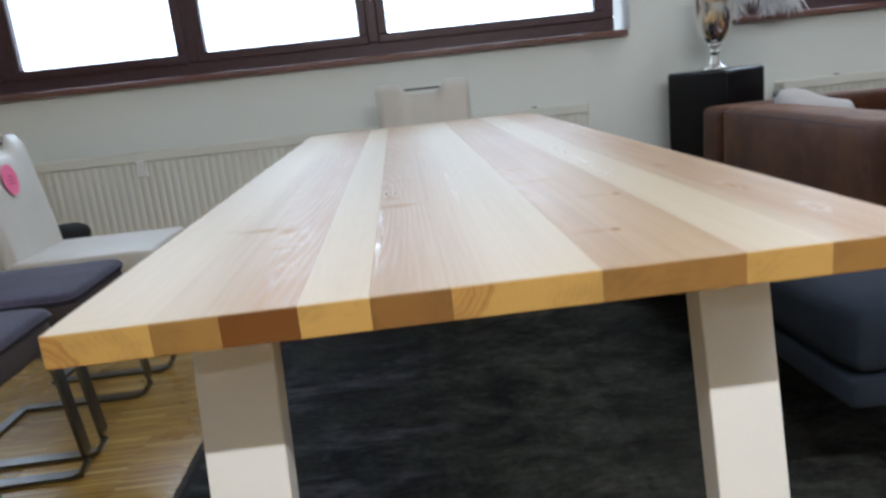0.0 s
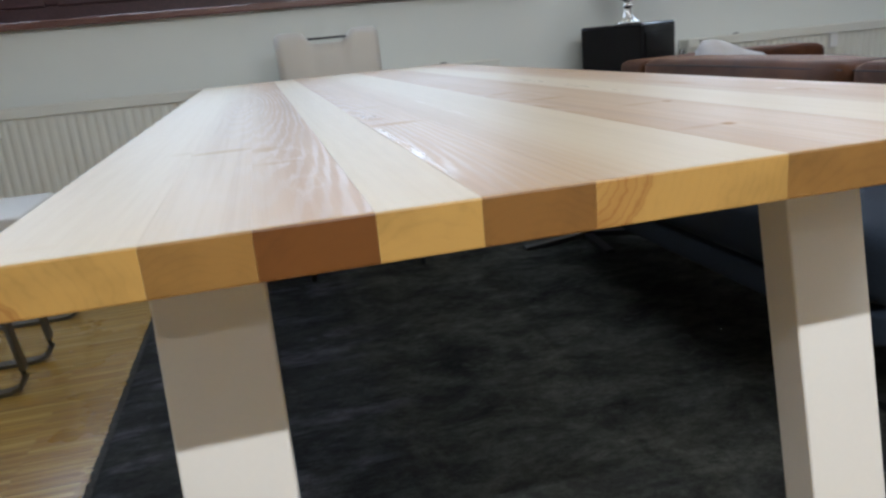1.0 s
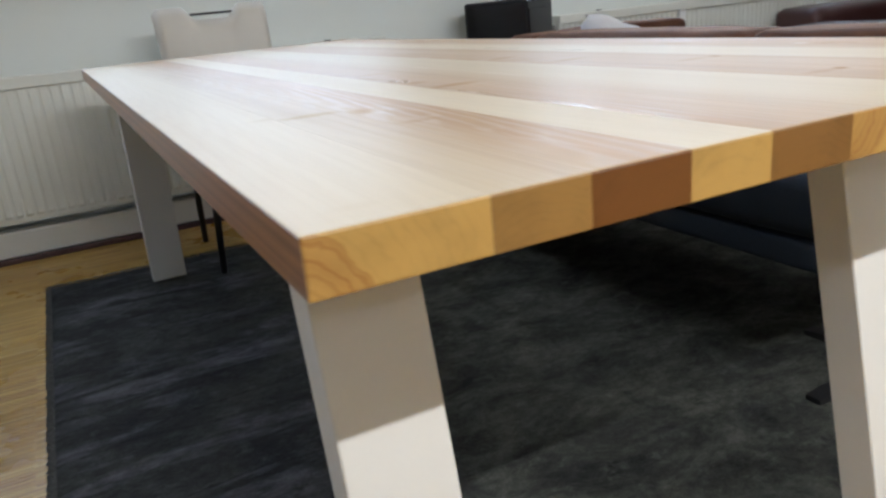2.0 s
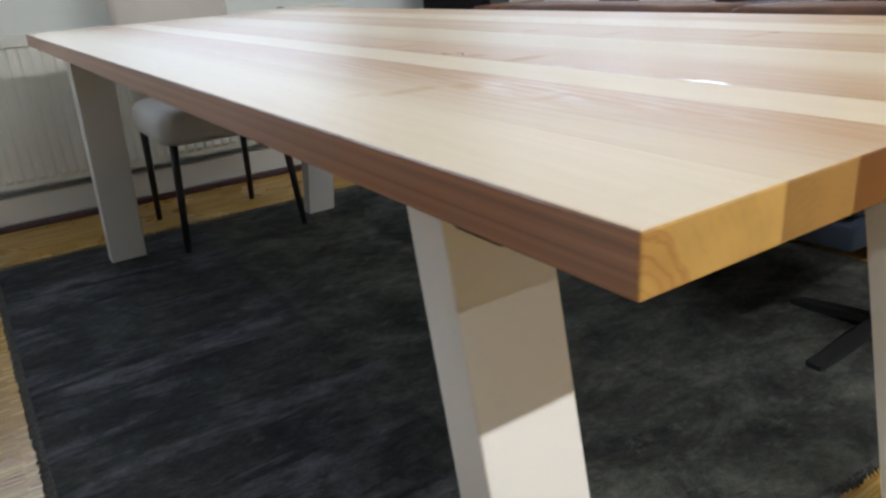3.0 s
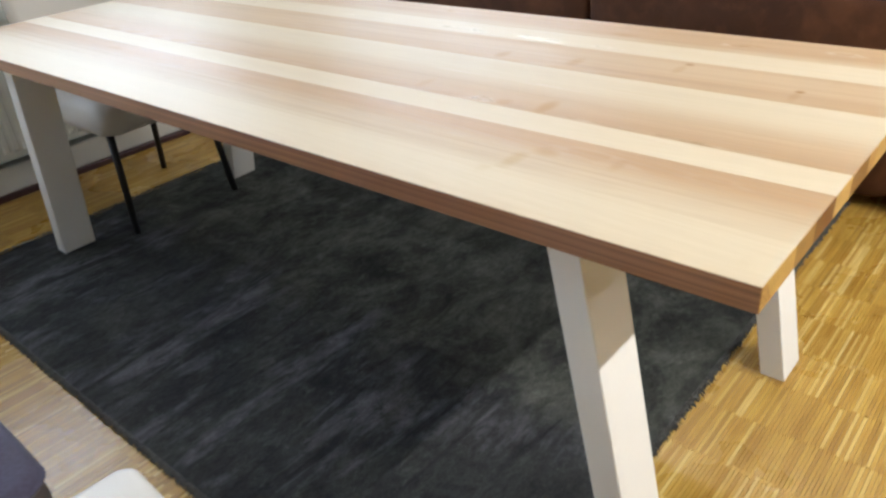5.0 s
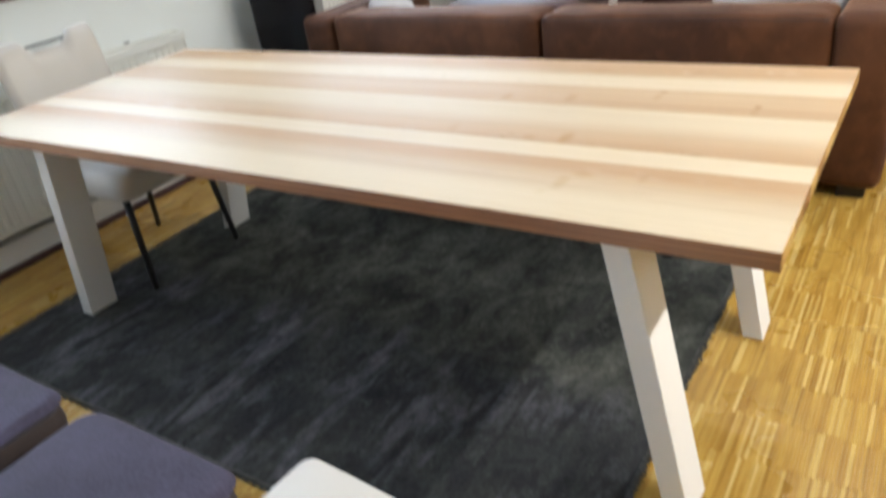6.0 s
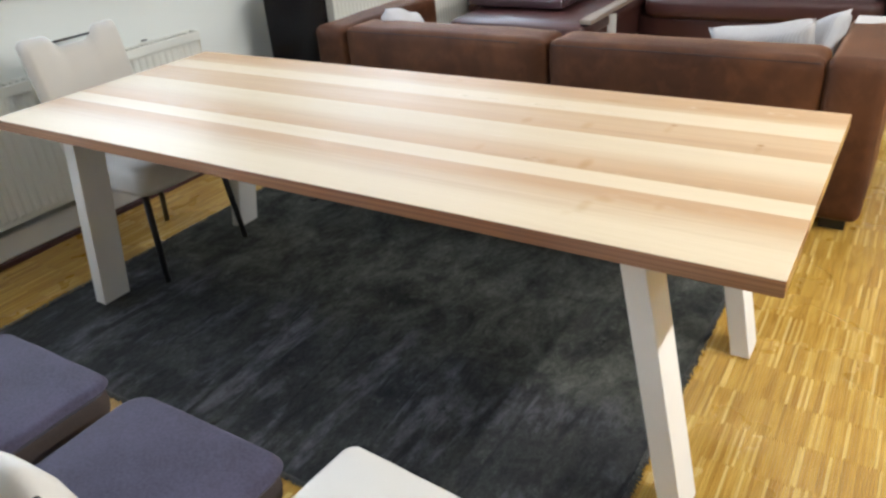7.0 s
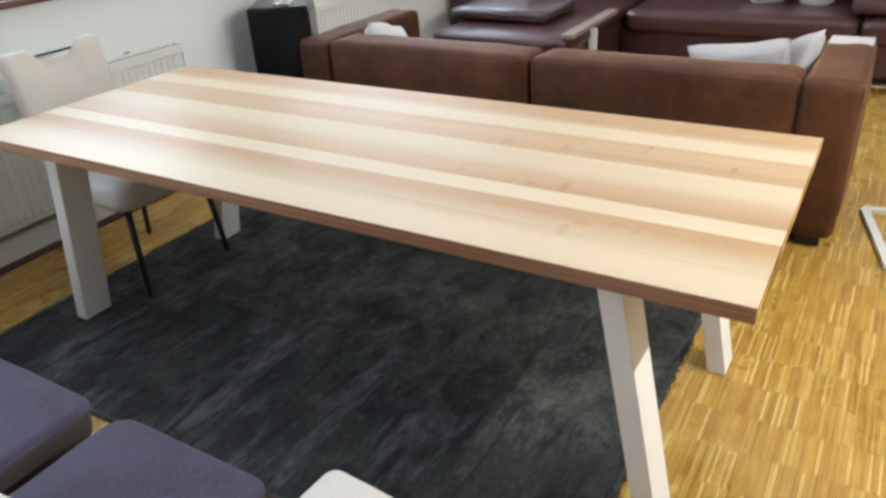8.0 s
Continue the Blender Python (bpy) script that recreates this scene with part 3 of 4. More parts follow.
tube_row(-0.15, 1.95, -1.42, 2.0, (1.0, 0.94, 0.83), z=2.23, tilt=40)
# added fill row, no known source: brightens the window wall and chair backs
tube_row(-1.0, 5.6, -4.3, 0.30, (1.0, 0.95, 0.86), tilt=45)
tube_row(-0.6, 3.05, 2.65, 0.42, (1.0, 0.94, 0.84), turn=90)
# added weak cool fill over the side chairs, no known source
tube_row(-1.6, 1.6, -1.10, 0.055, (0.70, 0.82, 1.0), 90)

# ---- dining table ----
L, W, TOP, THICK = 2.625, 1.0, 0.777, 0.038
table = thing("dining_table", "long dining table of striped solid ash planks on four cream legs", "table")
SEAMS = [0.0, 0.115, 0.188, 0.272, 0.349, 0.437, 0.601, 0.761, 0.857, W]
# heartwood across each plank, from one seam to the next
HEARTY = [
    ((0.0, 0.05), (0.4, 0.0), (0.8, 0.0), (1.0, 0.08)),
    ((0.0, 0.08), (0.5, 0.38), (1.0, 0.62)),
    ((0.0, 0.62), (0.45, 1.0), (1.0, 1.0)),
    ((0.0, 0.0), (1.0, 0.06)),
    ((0.0, 1.0), (0.4, 0.85), (1.0, 0.66)),
    ((0.0, 0.66), (0.18, 0.40), (0.45, 0.06), (1.0, 0.02)),
    ((0.0, 0.9), (0.5, 0.75), (1.0, 0.85)),
    ((0.0, 0.04), (1.0, 0.10)),
    ((0.0, 0.45), (0.35, 0.85), (1.0, 0.9)),
]
PATCHY = [0.05, 0.25, 0.3, 0.08, 0.4, 0.15, 0.4, 0.12, 0.8]
# x, y, half width, half length, depth of tone
KNOTS = {
    0: ((0.112, 0.478, 0.030, 0.016, 0.35), (0.045, 0.036, 0.022, 0.010, 0.12)),
    1: ((0.150, 0.455, 0.050, 0.020, 0.60), (0.135, 1.46, 0.008, 0.03, 0.25)),
    2: ((0.205, 0.425, 0.022, 0.030, 0.45), (0.215, 0.300, 0.030, 0.014, 0.3), (0.23, 1.9, 0.010, 0.05, 0.2)),
    4: ((0.372, 0.635, 0.020, 0.022, 0.35), (0.388, 0.545, 0.046, 0.020, 0.60), (0.395, 0.86, 0.035, 0.015, 0.25), (0.38, 1.7, 0.010, 0.03, 0.2)),
    6: ((0.668, 0.177, 0.009, 0.012, 1.0), (0.640, 0.178, 0.034, 0.012, 0.30), (0.742, 0.423, 0.008, 0.013, 0.9), (0.705, 0.428, 0.038, 0.014, 0.32), (0.642, 0.835, 0.036, 0.020, 0.40), (0.660, 0.650, 0.036, 0.020, 0.38)),
    7: ((0.800, 2.005, 0.010, 0.013, 0.6),),
    8: ((0.918, 0.37, 0.018, 0.05, 0.4), (0.90, 0.66, 0.012, 0.05, 0.3), (0.945, 1.25, 0.008, 0.02, 0.4)),
}
# swirls of polished figure, their glint also put into the colour
SWIRLS = {
    2: ((0.226, 0.350, 0.036, 0.140, 0.20), (0.235, 0.150, 0.024, 0.090, 0.14)),
    4: ((0.367, 0.680, 0.018, 0.050, 0.8), (0.355, 0.300, 0.006, 0.320, 0.7)),
    5: ((0.492, 0.700, 0.008, 0.350, 0.5),),
    7: ((0.786, 0.640, 0.010, 0.070, 0.8), (0.792, 0.830, 0.012, 0.110, 0.9), (0.796, 1.080, 0.013, 0.140, 0.9), (0.797, 1.420, 0.010, 0.200, 0.8)),
    8: ((0.935, 0.170, 0.020, 0.070, 0.5), (0.915, 0.380, 0.016, 0.080, 0.5)),
}
END_PALE, END_DARK = (0.49, 0.295, 0.080), (0.150, 0.056, 0.0105)
PITH = {0: (-0.014, 0.722, 0.058), 1: (0.150, 0.690, 0.0), 2: (0.262, 0.705, 0.0), 4: (0.390, 0.690, 0.0), 5: (0.402, 0.800, 0.088)}
ENDS = [0.0, 0.55, 1.0, 0.0, 0.80, 0.05, 0.66, 0.05, 0.62]
for i, (a, b) in enumerate(zip(SEAMS, SEAMS[1:])):
    pale = scaled(PALE, 1.0 - 0.03 * (i % 3))
    top_mat = plank_wood("ash_plank_top", pale, HEART, (a, b), HEARTY[i], 2.0 + 1.37 * i, KNOTS.get(i, ()), PATCHY[i], SWIRLS.get(i, ()))
    k = ENDS[i]
    tone = tuple(p * (1 - k) + d * k for p, d in zip(END_PALE, END_DARK))
    end_mat = end_wood("ash_end_grain", tone, tuple(p * 0.50 for p in tone), 0.9 * i, PITH.get(i, ((a + b) / 2 + 0.03 * math.sin(i * 2.1), TOP - 0.09, 0.0)))
    bm = bmesh.new()
    g = 0.0001
    bmesh.ops.create_cube(bm, size=1.0)
    for v in bm.verts:
        v.co = Vector(((a + b) / 2 + v.co.x * (b - a - 2 * g), L / 2 + v.co.y * L, TOP - THICK / 2 + v.co.z * THICK))
    outer = [e for e in bm.edges if all(abs(v.co.y - (0 if v.co.y < 1 else L)) < 1e-6 for v in e.verts) and abs(e.verts[0].co.z - e.verts[1].co.z) < 1e-6 and abs(e.verts[0].co.y - e.verts[1].co.y) < 1e-6]
    if i == 0:
        outer += [e for e in bm.edges if all(v.co.x < 0.01 for v in e.verts) and e not in outer]
    if i == len(HEARTY) - 1:
        outer += [e for e in bm.edges if all(v.co.x > W - 0.01 for v in e.verts) and e not in outer]
    bmesh.ops.bevel(bm, geom=outer, offset=0.002, segments=2, profile=0.5, affect="EDGES")
    bm.normal_update()
    for f in bm.faces:
        if abs(f.normal.y) > 0.75:
            f.material_index = 1
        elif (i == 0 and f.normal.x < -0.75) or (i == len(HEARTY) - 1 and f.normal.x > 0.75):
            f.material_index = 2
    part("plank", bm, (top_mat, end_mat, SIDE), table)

# legs: flat boards that lean outwards along the table
FOOT_OUT, FOOT_IN, HEAD_OUT, HEAD_IN = 0.140, 0.199, 0.285, 0.344


def table_leg(x0, x1, far):
    side = (lambda y: L - y) if far else (lambda y: y)
    zt = TOP - THICK
    bm = prism([(side(FOOT_OUT), 0.0), (side(FOOT_IN), 0.0), (side(HEAD_IN), zt), (side(HEAD_OUT), zt)], 0, x0, x1, 0.003)
    return part("leg", bm, LEG_PAINT, table, "cream lacquered flat leg")


for far in (False, True):
    table_leg(0.066, 0.183, far)
    table_leg(0.814, 0.922, far)
    y = L - 0.15 if far else 0.15
    part("stiffener", box(0.012, W - 0.012, y - 0.026, y + 0.026, TOP - THICK - 0.009, TOP - THICK + 0.002, 0.002), BLACK_METAL, table, "black steel stiffening bar under the top")

# ---- rug ----
RX0, RX1, RY0, RY1 = -0.285, 1.86, 0.288, 2.66


def rug():
    ob = thing("rug", "worn charcoal grey pile rug with frayed edges under the table", "rug")
    bm = bmesh.new()
    nx, ny = 90, 100
    rows = []
    for j in range(ny + 1):
        line = []
        for i in range(nx + 1):
            x, y = RX0 + (RX1 - RX0) * i / nx, RY0 + (RY1 - RY0) * j / ny
            if i in (0, nx):
                x += 0.004 * noise.noise((y * 30, 3.1, 0))
            if j in (0, ny):
                y += 0.006 * noise.noise((x * 30, 7.7, 0))
            edge = min(1.0, min(i, nx - i, j, ny - j) / 1.5)
            z = 0.0005 + edge * (0.0075 + 0.0018 * noise.noise((x * 9, y * 22, 0)))
            line.append(bm.verts.new((x, y, z)))
        rows.append(line)
    for p, q in zip(rows, rows[1:]):
        for i in range(nx):
            bm.faces.new((p[i], p[i + 1], q[i + 1], q[i]))
    part("carpet_body", bm, RUG, ob, smooth=True)
    rnd = random.Random(5)
    verts, faces = [], []

    def tuft(x, y, dx, dy, length):
        h = rnd.uniform(0.004, 0.012)
        w = rnd.uniform(0.0010, 0.0025)
        k = len(verts)
        jx, jy = rnd.uniform(-0.5, 0.5) * length, rnd.uniform(-0.5, 0.5) * length
        tx, ty = x + dx * length + jx * abs(dy), y + dy * length + jy * abs(dx)
        verts.extend([(x - w * abs(dy), y - w * abs(dx), 0.007), (x + w * abs(dy), y + w * abs(dx), 0.007), (x + 0.6 * (tx - x), y + 0.6 * (ty - y), h), (tx, ty, 0.001)])
        faces.extend([(k, k + 1, k + 2), (k, k + 2, k + 3), (k + 1, k + 3, k + 2)])

    for _ in range(3600):
        tuft(rnd.uniform(RX0, RX1), RY0 + rnd.uniform(0, 0.012), 0, -1, rnd.choice((0.004, 0.006, 0.009, 0.016)) * rnd.uniform(0.5, 1.1))
    for _ in range(2600):
        tuft(rnd.uniform(RX0, RX1), RY1 - rnd.uniform(0, 0.01), 0, 1, rnd.uniform(0.004, 0.014))
    for _ in range(4600):
        tuft(RX0 + rnd.uniform(0, 0.01), rnd.uniform(RY0, RY1), -1, 0, rnd.uniform(0.004, 0.016))
    me = bpy.data.meshes.new("fringe")
    me.from_pydata(verts, [], faces)
    me.materials.append(YARN)
    f = new("fringe", me)
    f.parent = ob
    tagged(f, "short frayed charcoal yarn", kind="stuff")


rug()

# ---- chairs ----


def back_shell(width, z0, z1, y_low, y_high, thick, notch=True):
    """An upholstered back in x-z, leaning in y, with a scooped notch in its top."""
    b = bmesh.new()
    nx, nz = 28, 14
    front, rear = [], []
    for j in range(nz + 1):
        t = j / nz
        fr, re = [], []
        for i in range(nx + 1):
            u = -1 + 2 * i / nx
            x = u * width / 2 * (1 - 0.05 * (1 - t))
            top = z1
            if notch:
                a = abs(u)
                dip = 1.0 if a < 0.26 else 0.0 if a > 0.52 else 0.5 + 0.5 * math.cos((a - 0.26) / 0.26 * math.pi)
                top = z1 - 0.045 * dip + 0.008 * (1 - dip)
            corner = max(0.0, abs(u) - 0.9) / 0.1
            top -= 0.02 * corner ** 2
            z = z0 + (top - z0) * t
            y = y_low + (y_high - y_low) * t ** 1.2 + 0.022 * u * u * (0.4 + 0.6 * t)
            round_off = (1 - 0.75 * max(0.0, (t - 0.88) / 0.12) ** 2) * (1 - 0.75 * max(0.0, (abs(u) - 0.92) / 0.08) ** 2)
            h = thick / 2 * round_off
            wob = 0.003 * noise.noise((x * 9, z * 9, y_low))
            fr.append(b.verts.new((x, y - h - wob, z)))
            re.append(b.verts.new((x, y + h + wob, z)))
        front.append(fr)
        rear.append(re)
    for s, flip in ((front, False), (rear, True)):
        for p, q in zip(s, s[1:]):
            for i in range(nx):
                f = (p[i], p[i + 1], q[i + 1], q[i])
                b.faces.new(f[::-1] if flip else f)
    for j in range(nz):
        b.faces.new((front[j][0], front[j + 1][0], rear[j + 1][0], rear[j][0]))
        b.faces.new((front[j][-1], rear[j][-1], rear[j + 1][-1], front[j + 1][-1]))
    for i in range(nx):
        b.faces.new((front[-1][i], front[-1][i + 1], rear[-1][i + 1], rear[-1][i]))
        b.faces.new((front[0][i], rear[0][i], rear[0][i + 1], front[0][i + 1]))
    bmesh.ops.recalc_face_normals(b, faces=b.faces[:])
    return b


def seat_pad(x0, x1, y0, y1, z0, z1, corner, edge, puff=0.008, seed=0.0):
    """An upholstered seat: rounded corners in plan, rounded upper and lower edges, a slightly domed top."""
    b = bmesh.new()
    cx, cy, hx, hy = (x0 + x1) / 2, (y0 + y1) / 2, (x1 - x0) / 2, (y1 - y0) / 2
    around = []
    for qx, qy, a0 in ((1, 1, 0), (-1, 1, 90), (-1, -1, 180), (1, -1, 270)):
        for k in range(7):
            a = radians(a0 + 15 * k)
            around.append((qx * (hx - corner) + corner * math.cos(a), qy * (hy - corner) + corner * math.sin(a)))
        nx, ny = {0: (-1, 0), 90: (0, -1), 180: (1, 0), 270: (0, 1)}[a0]
        last = around[-1]
        run = 2 * ((hx if nx else hy) - corner)
        around.extend((last[0] + nx * run * k / 6, last[1] + ny * run * k / 6) for k in range(1, 6))
    edge = min(edge, 0.48 * (z1 - z0))
    low = min(edge, 0.02)
    levels = [(low * (1 - math.sin(t)), z0 + low * (1 - math.cos(t))) for t in (0.0, 0.8, math.pi / 2)]
    levels.append((-0.003, (z0 + low + z1 - edge) / 2))
    levels += [(edge * (1 - math.cos(t)), z1 - edge + edge * math.sin(t)) for t in (0.0, 0.4, 0.8, 1.2, math.pi / 2)]
    levels += [(edge + d, z1 + puff * k) for d, k in ((0.03, 0.45), (0.07, 0.75), (0.12, 0.95))]
    rings = []
    for inset, z in levels:
        ring = []
        for u, v in around:
            fx, fy = 1 - inset / hx, 1 - inset / hy
            w = noise.noise_vector((u * 9 + seed, v * 9, z * 9)) * 0.0022
            ring.append(b.verts.new((cx + u * fx + w.x, cy + v * fy + w.y, z + w.z)))
        rings.append(ring)
    m = len(around)
    for p, q in zip(rings, rings[1:]):
        for j in range(m):
            b.faces.new((p[j], p[(j + 1) % m], q[(j + 1) % m], q[j]))
    b.faces.new(rings[0][::-1])
    mid = b.verts.new((cx, cy, z1 + puff))
    for j in range(m):
        b.faces.new((rings[-1][j], rings[-1][(j + 1) % m], mid))
    bmesh.ops.recalc_face_normals(b, faces=b.faces[:])
    return b


def four_leg_chair(loc, rz):
    """Faces -y: the back is at +y."""
    ob = thing("dining_chair", "white upholstered chair with a notched back and slim black legs", "chair", "chairs round the table", loc, rz)
    part("seat", seat_pad(-0.235, 0.235, -0.275, 0.22, 0.385, 0.50, 0.060, 0.050, seed=1.0), WHITE_HIDE, ob, smooth=True)
    back = part("backrest", back_shell(0.455, 0.46, 0.952, 0.195, 0.275, 0.055), WHITE_HIDE, ob, smooth=True)
    part("grip", tube([(-0.088, 0.279, 0.929), (0.088, 0.279, 0.929)], 0.005), BLACK_METAL, back, "black metal grip bar")
    part("seat_frame", box(-0.15, 0.15, -0.17, 0.16, 0.380, 0.400, 0.004), BLACK_METAL, ob)
    for sx in (-1, 1):
        for fy, spread in ((-0.257, 0.223), (0.258, 0.198)):
            top = (sx * 0.195, fy * 0.86, 0.40)
            foot = (sx * spread, fy, 0.0)
            part("leg", tube([top, foot], [0.0145, 0.0115], 12), BLACK_METAL, ob, smooth=True)
    return ob


four_leg_chair((0.529, 2.592, 0), 0)


def cantilever_chair(name, hide, label, loc, rz, seat_top, tag=False, base=None, deep=0.0):
    """Faces -y. Flat steel sled: runners on the floor, front uprights, back joined."""
    ob = thing(name, label, "chair", "chairs along the table side", loc, rz)
    lift = seat_top - 0.505
    split = 0.468 if base else 0.40
    part("seat", seat_pad(-0.225, 0.225, -0.25, 0.23 + deep, split, seat_top, 0.048 if base else 0.024, 0.028 if base else 0.013, seed=loc[1]), hide, ob, smooth=True)
    # lower seat side as its own piece, coloured dark for its shade
    if base:
        part("seat_base", seat_pad(-0.220, 0.220, -0.245, 0.225, 0.398, split + 0.010, 0.055, 0.018, seed=loc[1] + 2), base, ob, "velvet seat side with its shade put into a dark brown colour", smooth=True)
    back = part("backrest", back_shell(0.45, 0.42, 0.955 + lift, 0.225 + deep, 0.30 + deep, 0.062), hide, ob, smooth=True)
    part("grip", tube([(-0.088, 0.306 + deep, 0.935 + lift), (0.088, 0.306 + deep, 0.935 + lift)], 0.005), BLACK_METAL, back, "black metal grip bar")
    for s in (-1, 1):
        x = s * 0.21
        pts = [(x, 0.17, 0.39), (x, -0.15, 0.39), (x, -0.190, 0.378), (x, -0.214, 0.35), (x, -0.222, 0.31), (x, -0.246, 0.075), (x, -0.243, 0.045), (x, -0.228, 0.020), (x, -0.200, 0.009), (x, -0.17, 0.007), (x, 0.20, 0.007)]
        part("sled_leg", tube(pts, 0.01, flat=(0.042, 0.012)), STEEL, ob, "flat dark steel sled leg")
    part("cross_bar", box(-0.227, 0.227, 0.185, 0.22, 0.001, 0.013, 0.002), STEEL, ob)
    if tag:
        tilt = Matrix.Translation((0, 0.2355 + deep, 0.790 + 0.6 * lift)) @ Matrix.Rotation(radians(-8), 4, "X")
        disc = prism([(-0.045 + 0.05 * math.cos(k * 0.2618), 0.060 * math.sin(k * 0.2618)) for k in range(24)], 1, -0.001, 0.003)
        bmesh.ops.transform(disc, matrix=tilt, verts=disc.verts[:])
        st = part("sticker", disc, PINK, back, "round pink sale sticker")
        for i, w in enumerate((0.04, 0.05, 0.03)):
            bar = box(-0.045 - w / 2, -0.045 + w / 2, -0.0025, -0.0008, -0.018 + 0.014 * i, -0.012 + 0.014 * i)
            bmesh.ops.transform(bar, matrix=tilt, verts=bar.verts[:])
            part("print_bar", bar, RED_INK, st)
    return ob


WHITE_LABEL = "white imitation leather cantilever chair on a flat steel sled"
DARK_LABEL = "dark violet-grey velvet cantilever chair on a flat steel sled"
cantilever_chair("cantilever_chair", WHITE_HIDE, WHITE_LABEL, (-0.759, 0.455, 0), 86, 0.52)
cantilever_chair("cantilever_chair", VIOLET_CLOTH, DARK_LABEL, (-0.822, 0.978, 0), 90, 0.505, base=SHADED_CLOTH)
cantilever_chair("cantilever_chair", VIOLET_CLOTH, DARK_LABEL, (-0.822, 1.520, 0), 90, 0.505, base=SHADED_CLOTH)
cantilever_chair("cantilever_chair", WHITE_HIDE, "white imitation leather cantilever chair with a round pink sticker", (-0.808, 2.178, 0), 90, 0.478, True, deep=0.045)

stool_dark = thing("stool", "low round black leather stool by the radiator", "stool", "", (-1.215, 2.76, 0))
part("seat", lathe([(0.0, 0.40), (0.085, 0.40), (0.100, 0.415), (0.103, 0.44), (0.092, 0.47), (0.060, 0.485), (0.0, 0.49)], 28), BLACK_RUBBER, stool_dark, smooth=True)
for k in range(4):
    a = radians(45 + 90 * k)
    part("leg", tube([(0.07 * math.cos(a), 0.07 * math.sin(a), 0.41), (0.11 * math.cos(a), 0.11 * math.sin(a), 0.0)], 0.011, 8), BLACK_METAL, stool_dark)

# ---- bench ----


def bench():
    ob = thing("bench", "blue-grey velvet upholstered bench on two black star feet", "bench")
    part("cushion", soft_block(1.20, 1.68, 0.505, 2.38, 0.345, 0.495, 0.04, 0.010, 12, seed=4.0), BLUE_CLOTH, ob, smooth=True)
    part("seat_base", soft_block(1.205, 1.675, 0.51, 2.375, 0.28, 0.346, 0.012, 0.002, 8, seed=6.0, wrinkle=0.001), BLUE_CLOTH, ob, smooth=True)
    for y in (0.54, 2.30):
        yc = y + (0.10 if y < 1 else -0.10)
        foot = bmesh.new()
        for d in ((-1, 0), (1, 0), (0, 1 if y < 1 else -1)):
            reach = 0.275 if d[0] else 0.22
            joined(foot, tube([(1.455 + d[0] * 0.02, y + d[1] * 0.02, 0.035), (1.455 + d[0] * reach, y + d[1] * reach, 0.010)], 0.01, flat=(0.035, 0.02)))
        joined(foot, tube([(1.455, y, 0.02), (1.455, y, 0.274)], 0.028, 14))
        box(1.36, 1.55, y - 0.03 if y < 1 else y - 0.12, y + 0.12 if y < 1 else y + 0.03, 0.270, 0.2805, 0.002, bm=foot)
        part("star_foot", foot, BLACK_METAL, ob, "black metal star foot")
    return ob


bench()

# ---- cognac sofa with its back to the table ----
SB = 1.828
SOFA_L, SOFA_R, S_GAP = 2.71, -0.06, 1.32


def cognac_sofa():
    ob = thing("sofa", "cognac brown nubuck sofa with its back to the table", "sofa")
    hz = 0.712
    part("backrest", soft_block(SB, SB + 0.24, S_GAP + 0.006, SOFA_L - 0.215, 0.05, hz, 0.036, 0.010, 14, seed=1.0, wrinkle=0.006), COGNAC, ob, smooth=True)
    part("backrest", soft_block(SB, SB + 0.24, SOFA_R + 0.225, S_GAP - 0.006, 0.05, hz, 0.036, 0.010, 14, seed=2.0, wrinkle=0.006), COGNAC, ob, smooth=True)
    part("armrest", soft_block(SB, SB + 0.95, SOFA_L - 0.208, SOFA_L, 0.05, hz - 0.006, 0.034, 0.008, 14, seed=3.0, wrinkle=0.006), COGNAC, ob, smooth=True)
    part("armrest", soft_block(SB, SB + 0.80, SOFA_R, SOFA_R + 0.218, 0.05, hz, 0.036, 0.008, 14, seed=4.0, wrinkle=0.006), COGNAC, ob, smooth=True)
    part("seat_base", box(SB + 0.05, SB + 0.93, SOFA_R + 0.2, SOFA_L - 0.2, 0.05, 0.26, 0.02), COGNAC, ob)
    for a, b, s in ((SOFA_R + 0.225, S_GAP - 0.004, 5.0), (S_GAP + 0.004, SOFA_L - 0.215, 6.0)):
        part("seat_cushion", soft_block(SB + 0.24, SB + 0.95, a, b, 0.24, 0.43, 0.05, 0.012, 10, seed=s), COGNAC, ob, smooth=True)
    for x in (SB + 0.09, SB + 0.72):
        for y in (SOFA_R + 0.10, SOFA_L - 0.10):
            part("foot", box(x - 0.05, x + 0.05, y - 0.05, y + 0.05, 0.0, 0.055, 0.004), BLACK_METAL, ob)
    for y0, y1 in ((SOFA_R + 0.24, S_GAP - 0.02), (S_GAP + 0.02, SOFA_L - 0.23)):
        part("piping", tube([(SB + 0.006, y0, hz - 0.020), (SB + 0.001, (y0 + y1) / 2, hz - 0.016), (SB + 0.006, y1, hz - 0.020)], 0.0024, 8), SEAM, ob, "dark stitched seam")
    return ob


cognac_sofa()


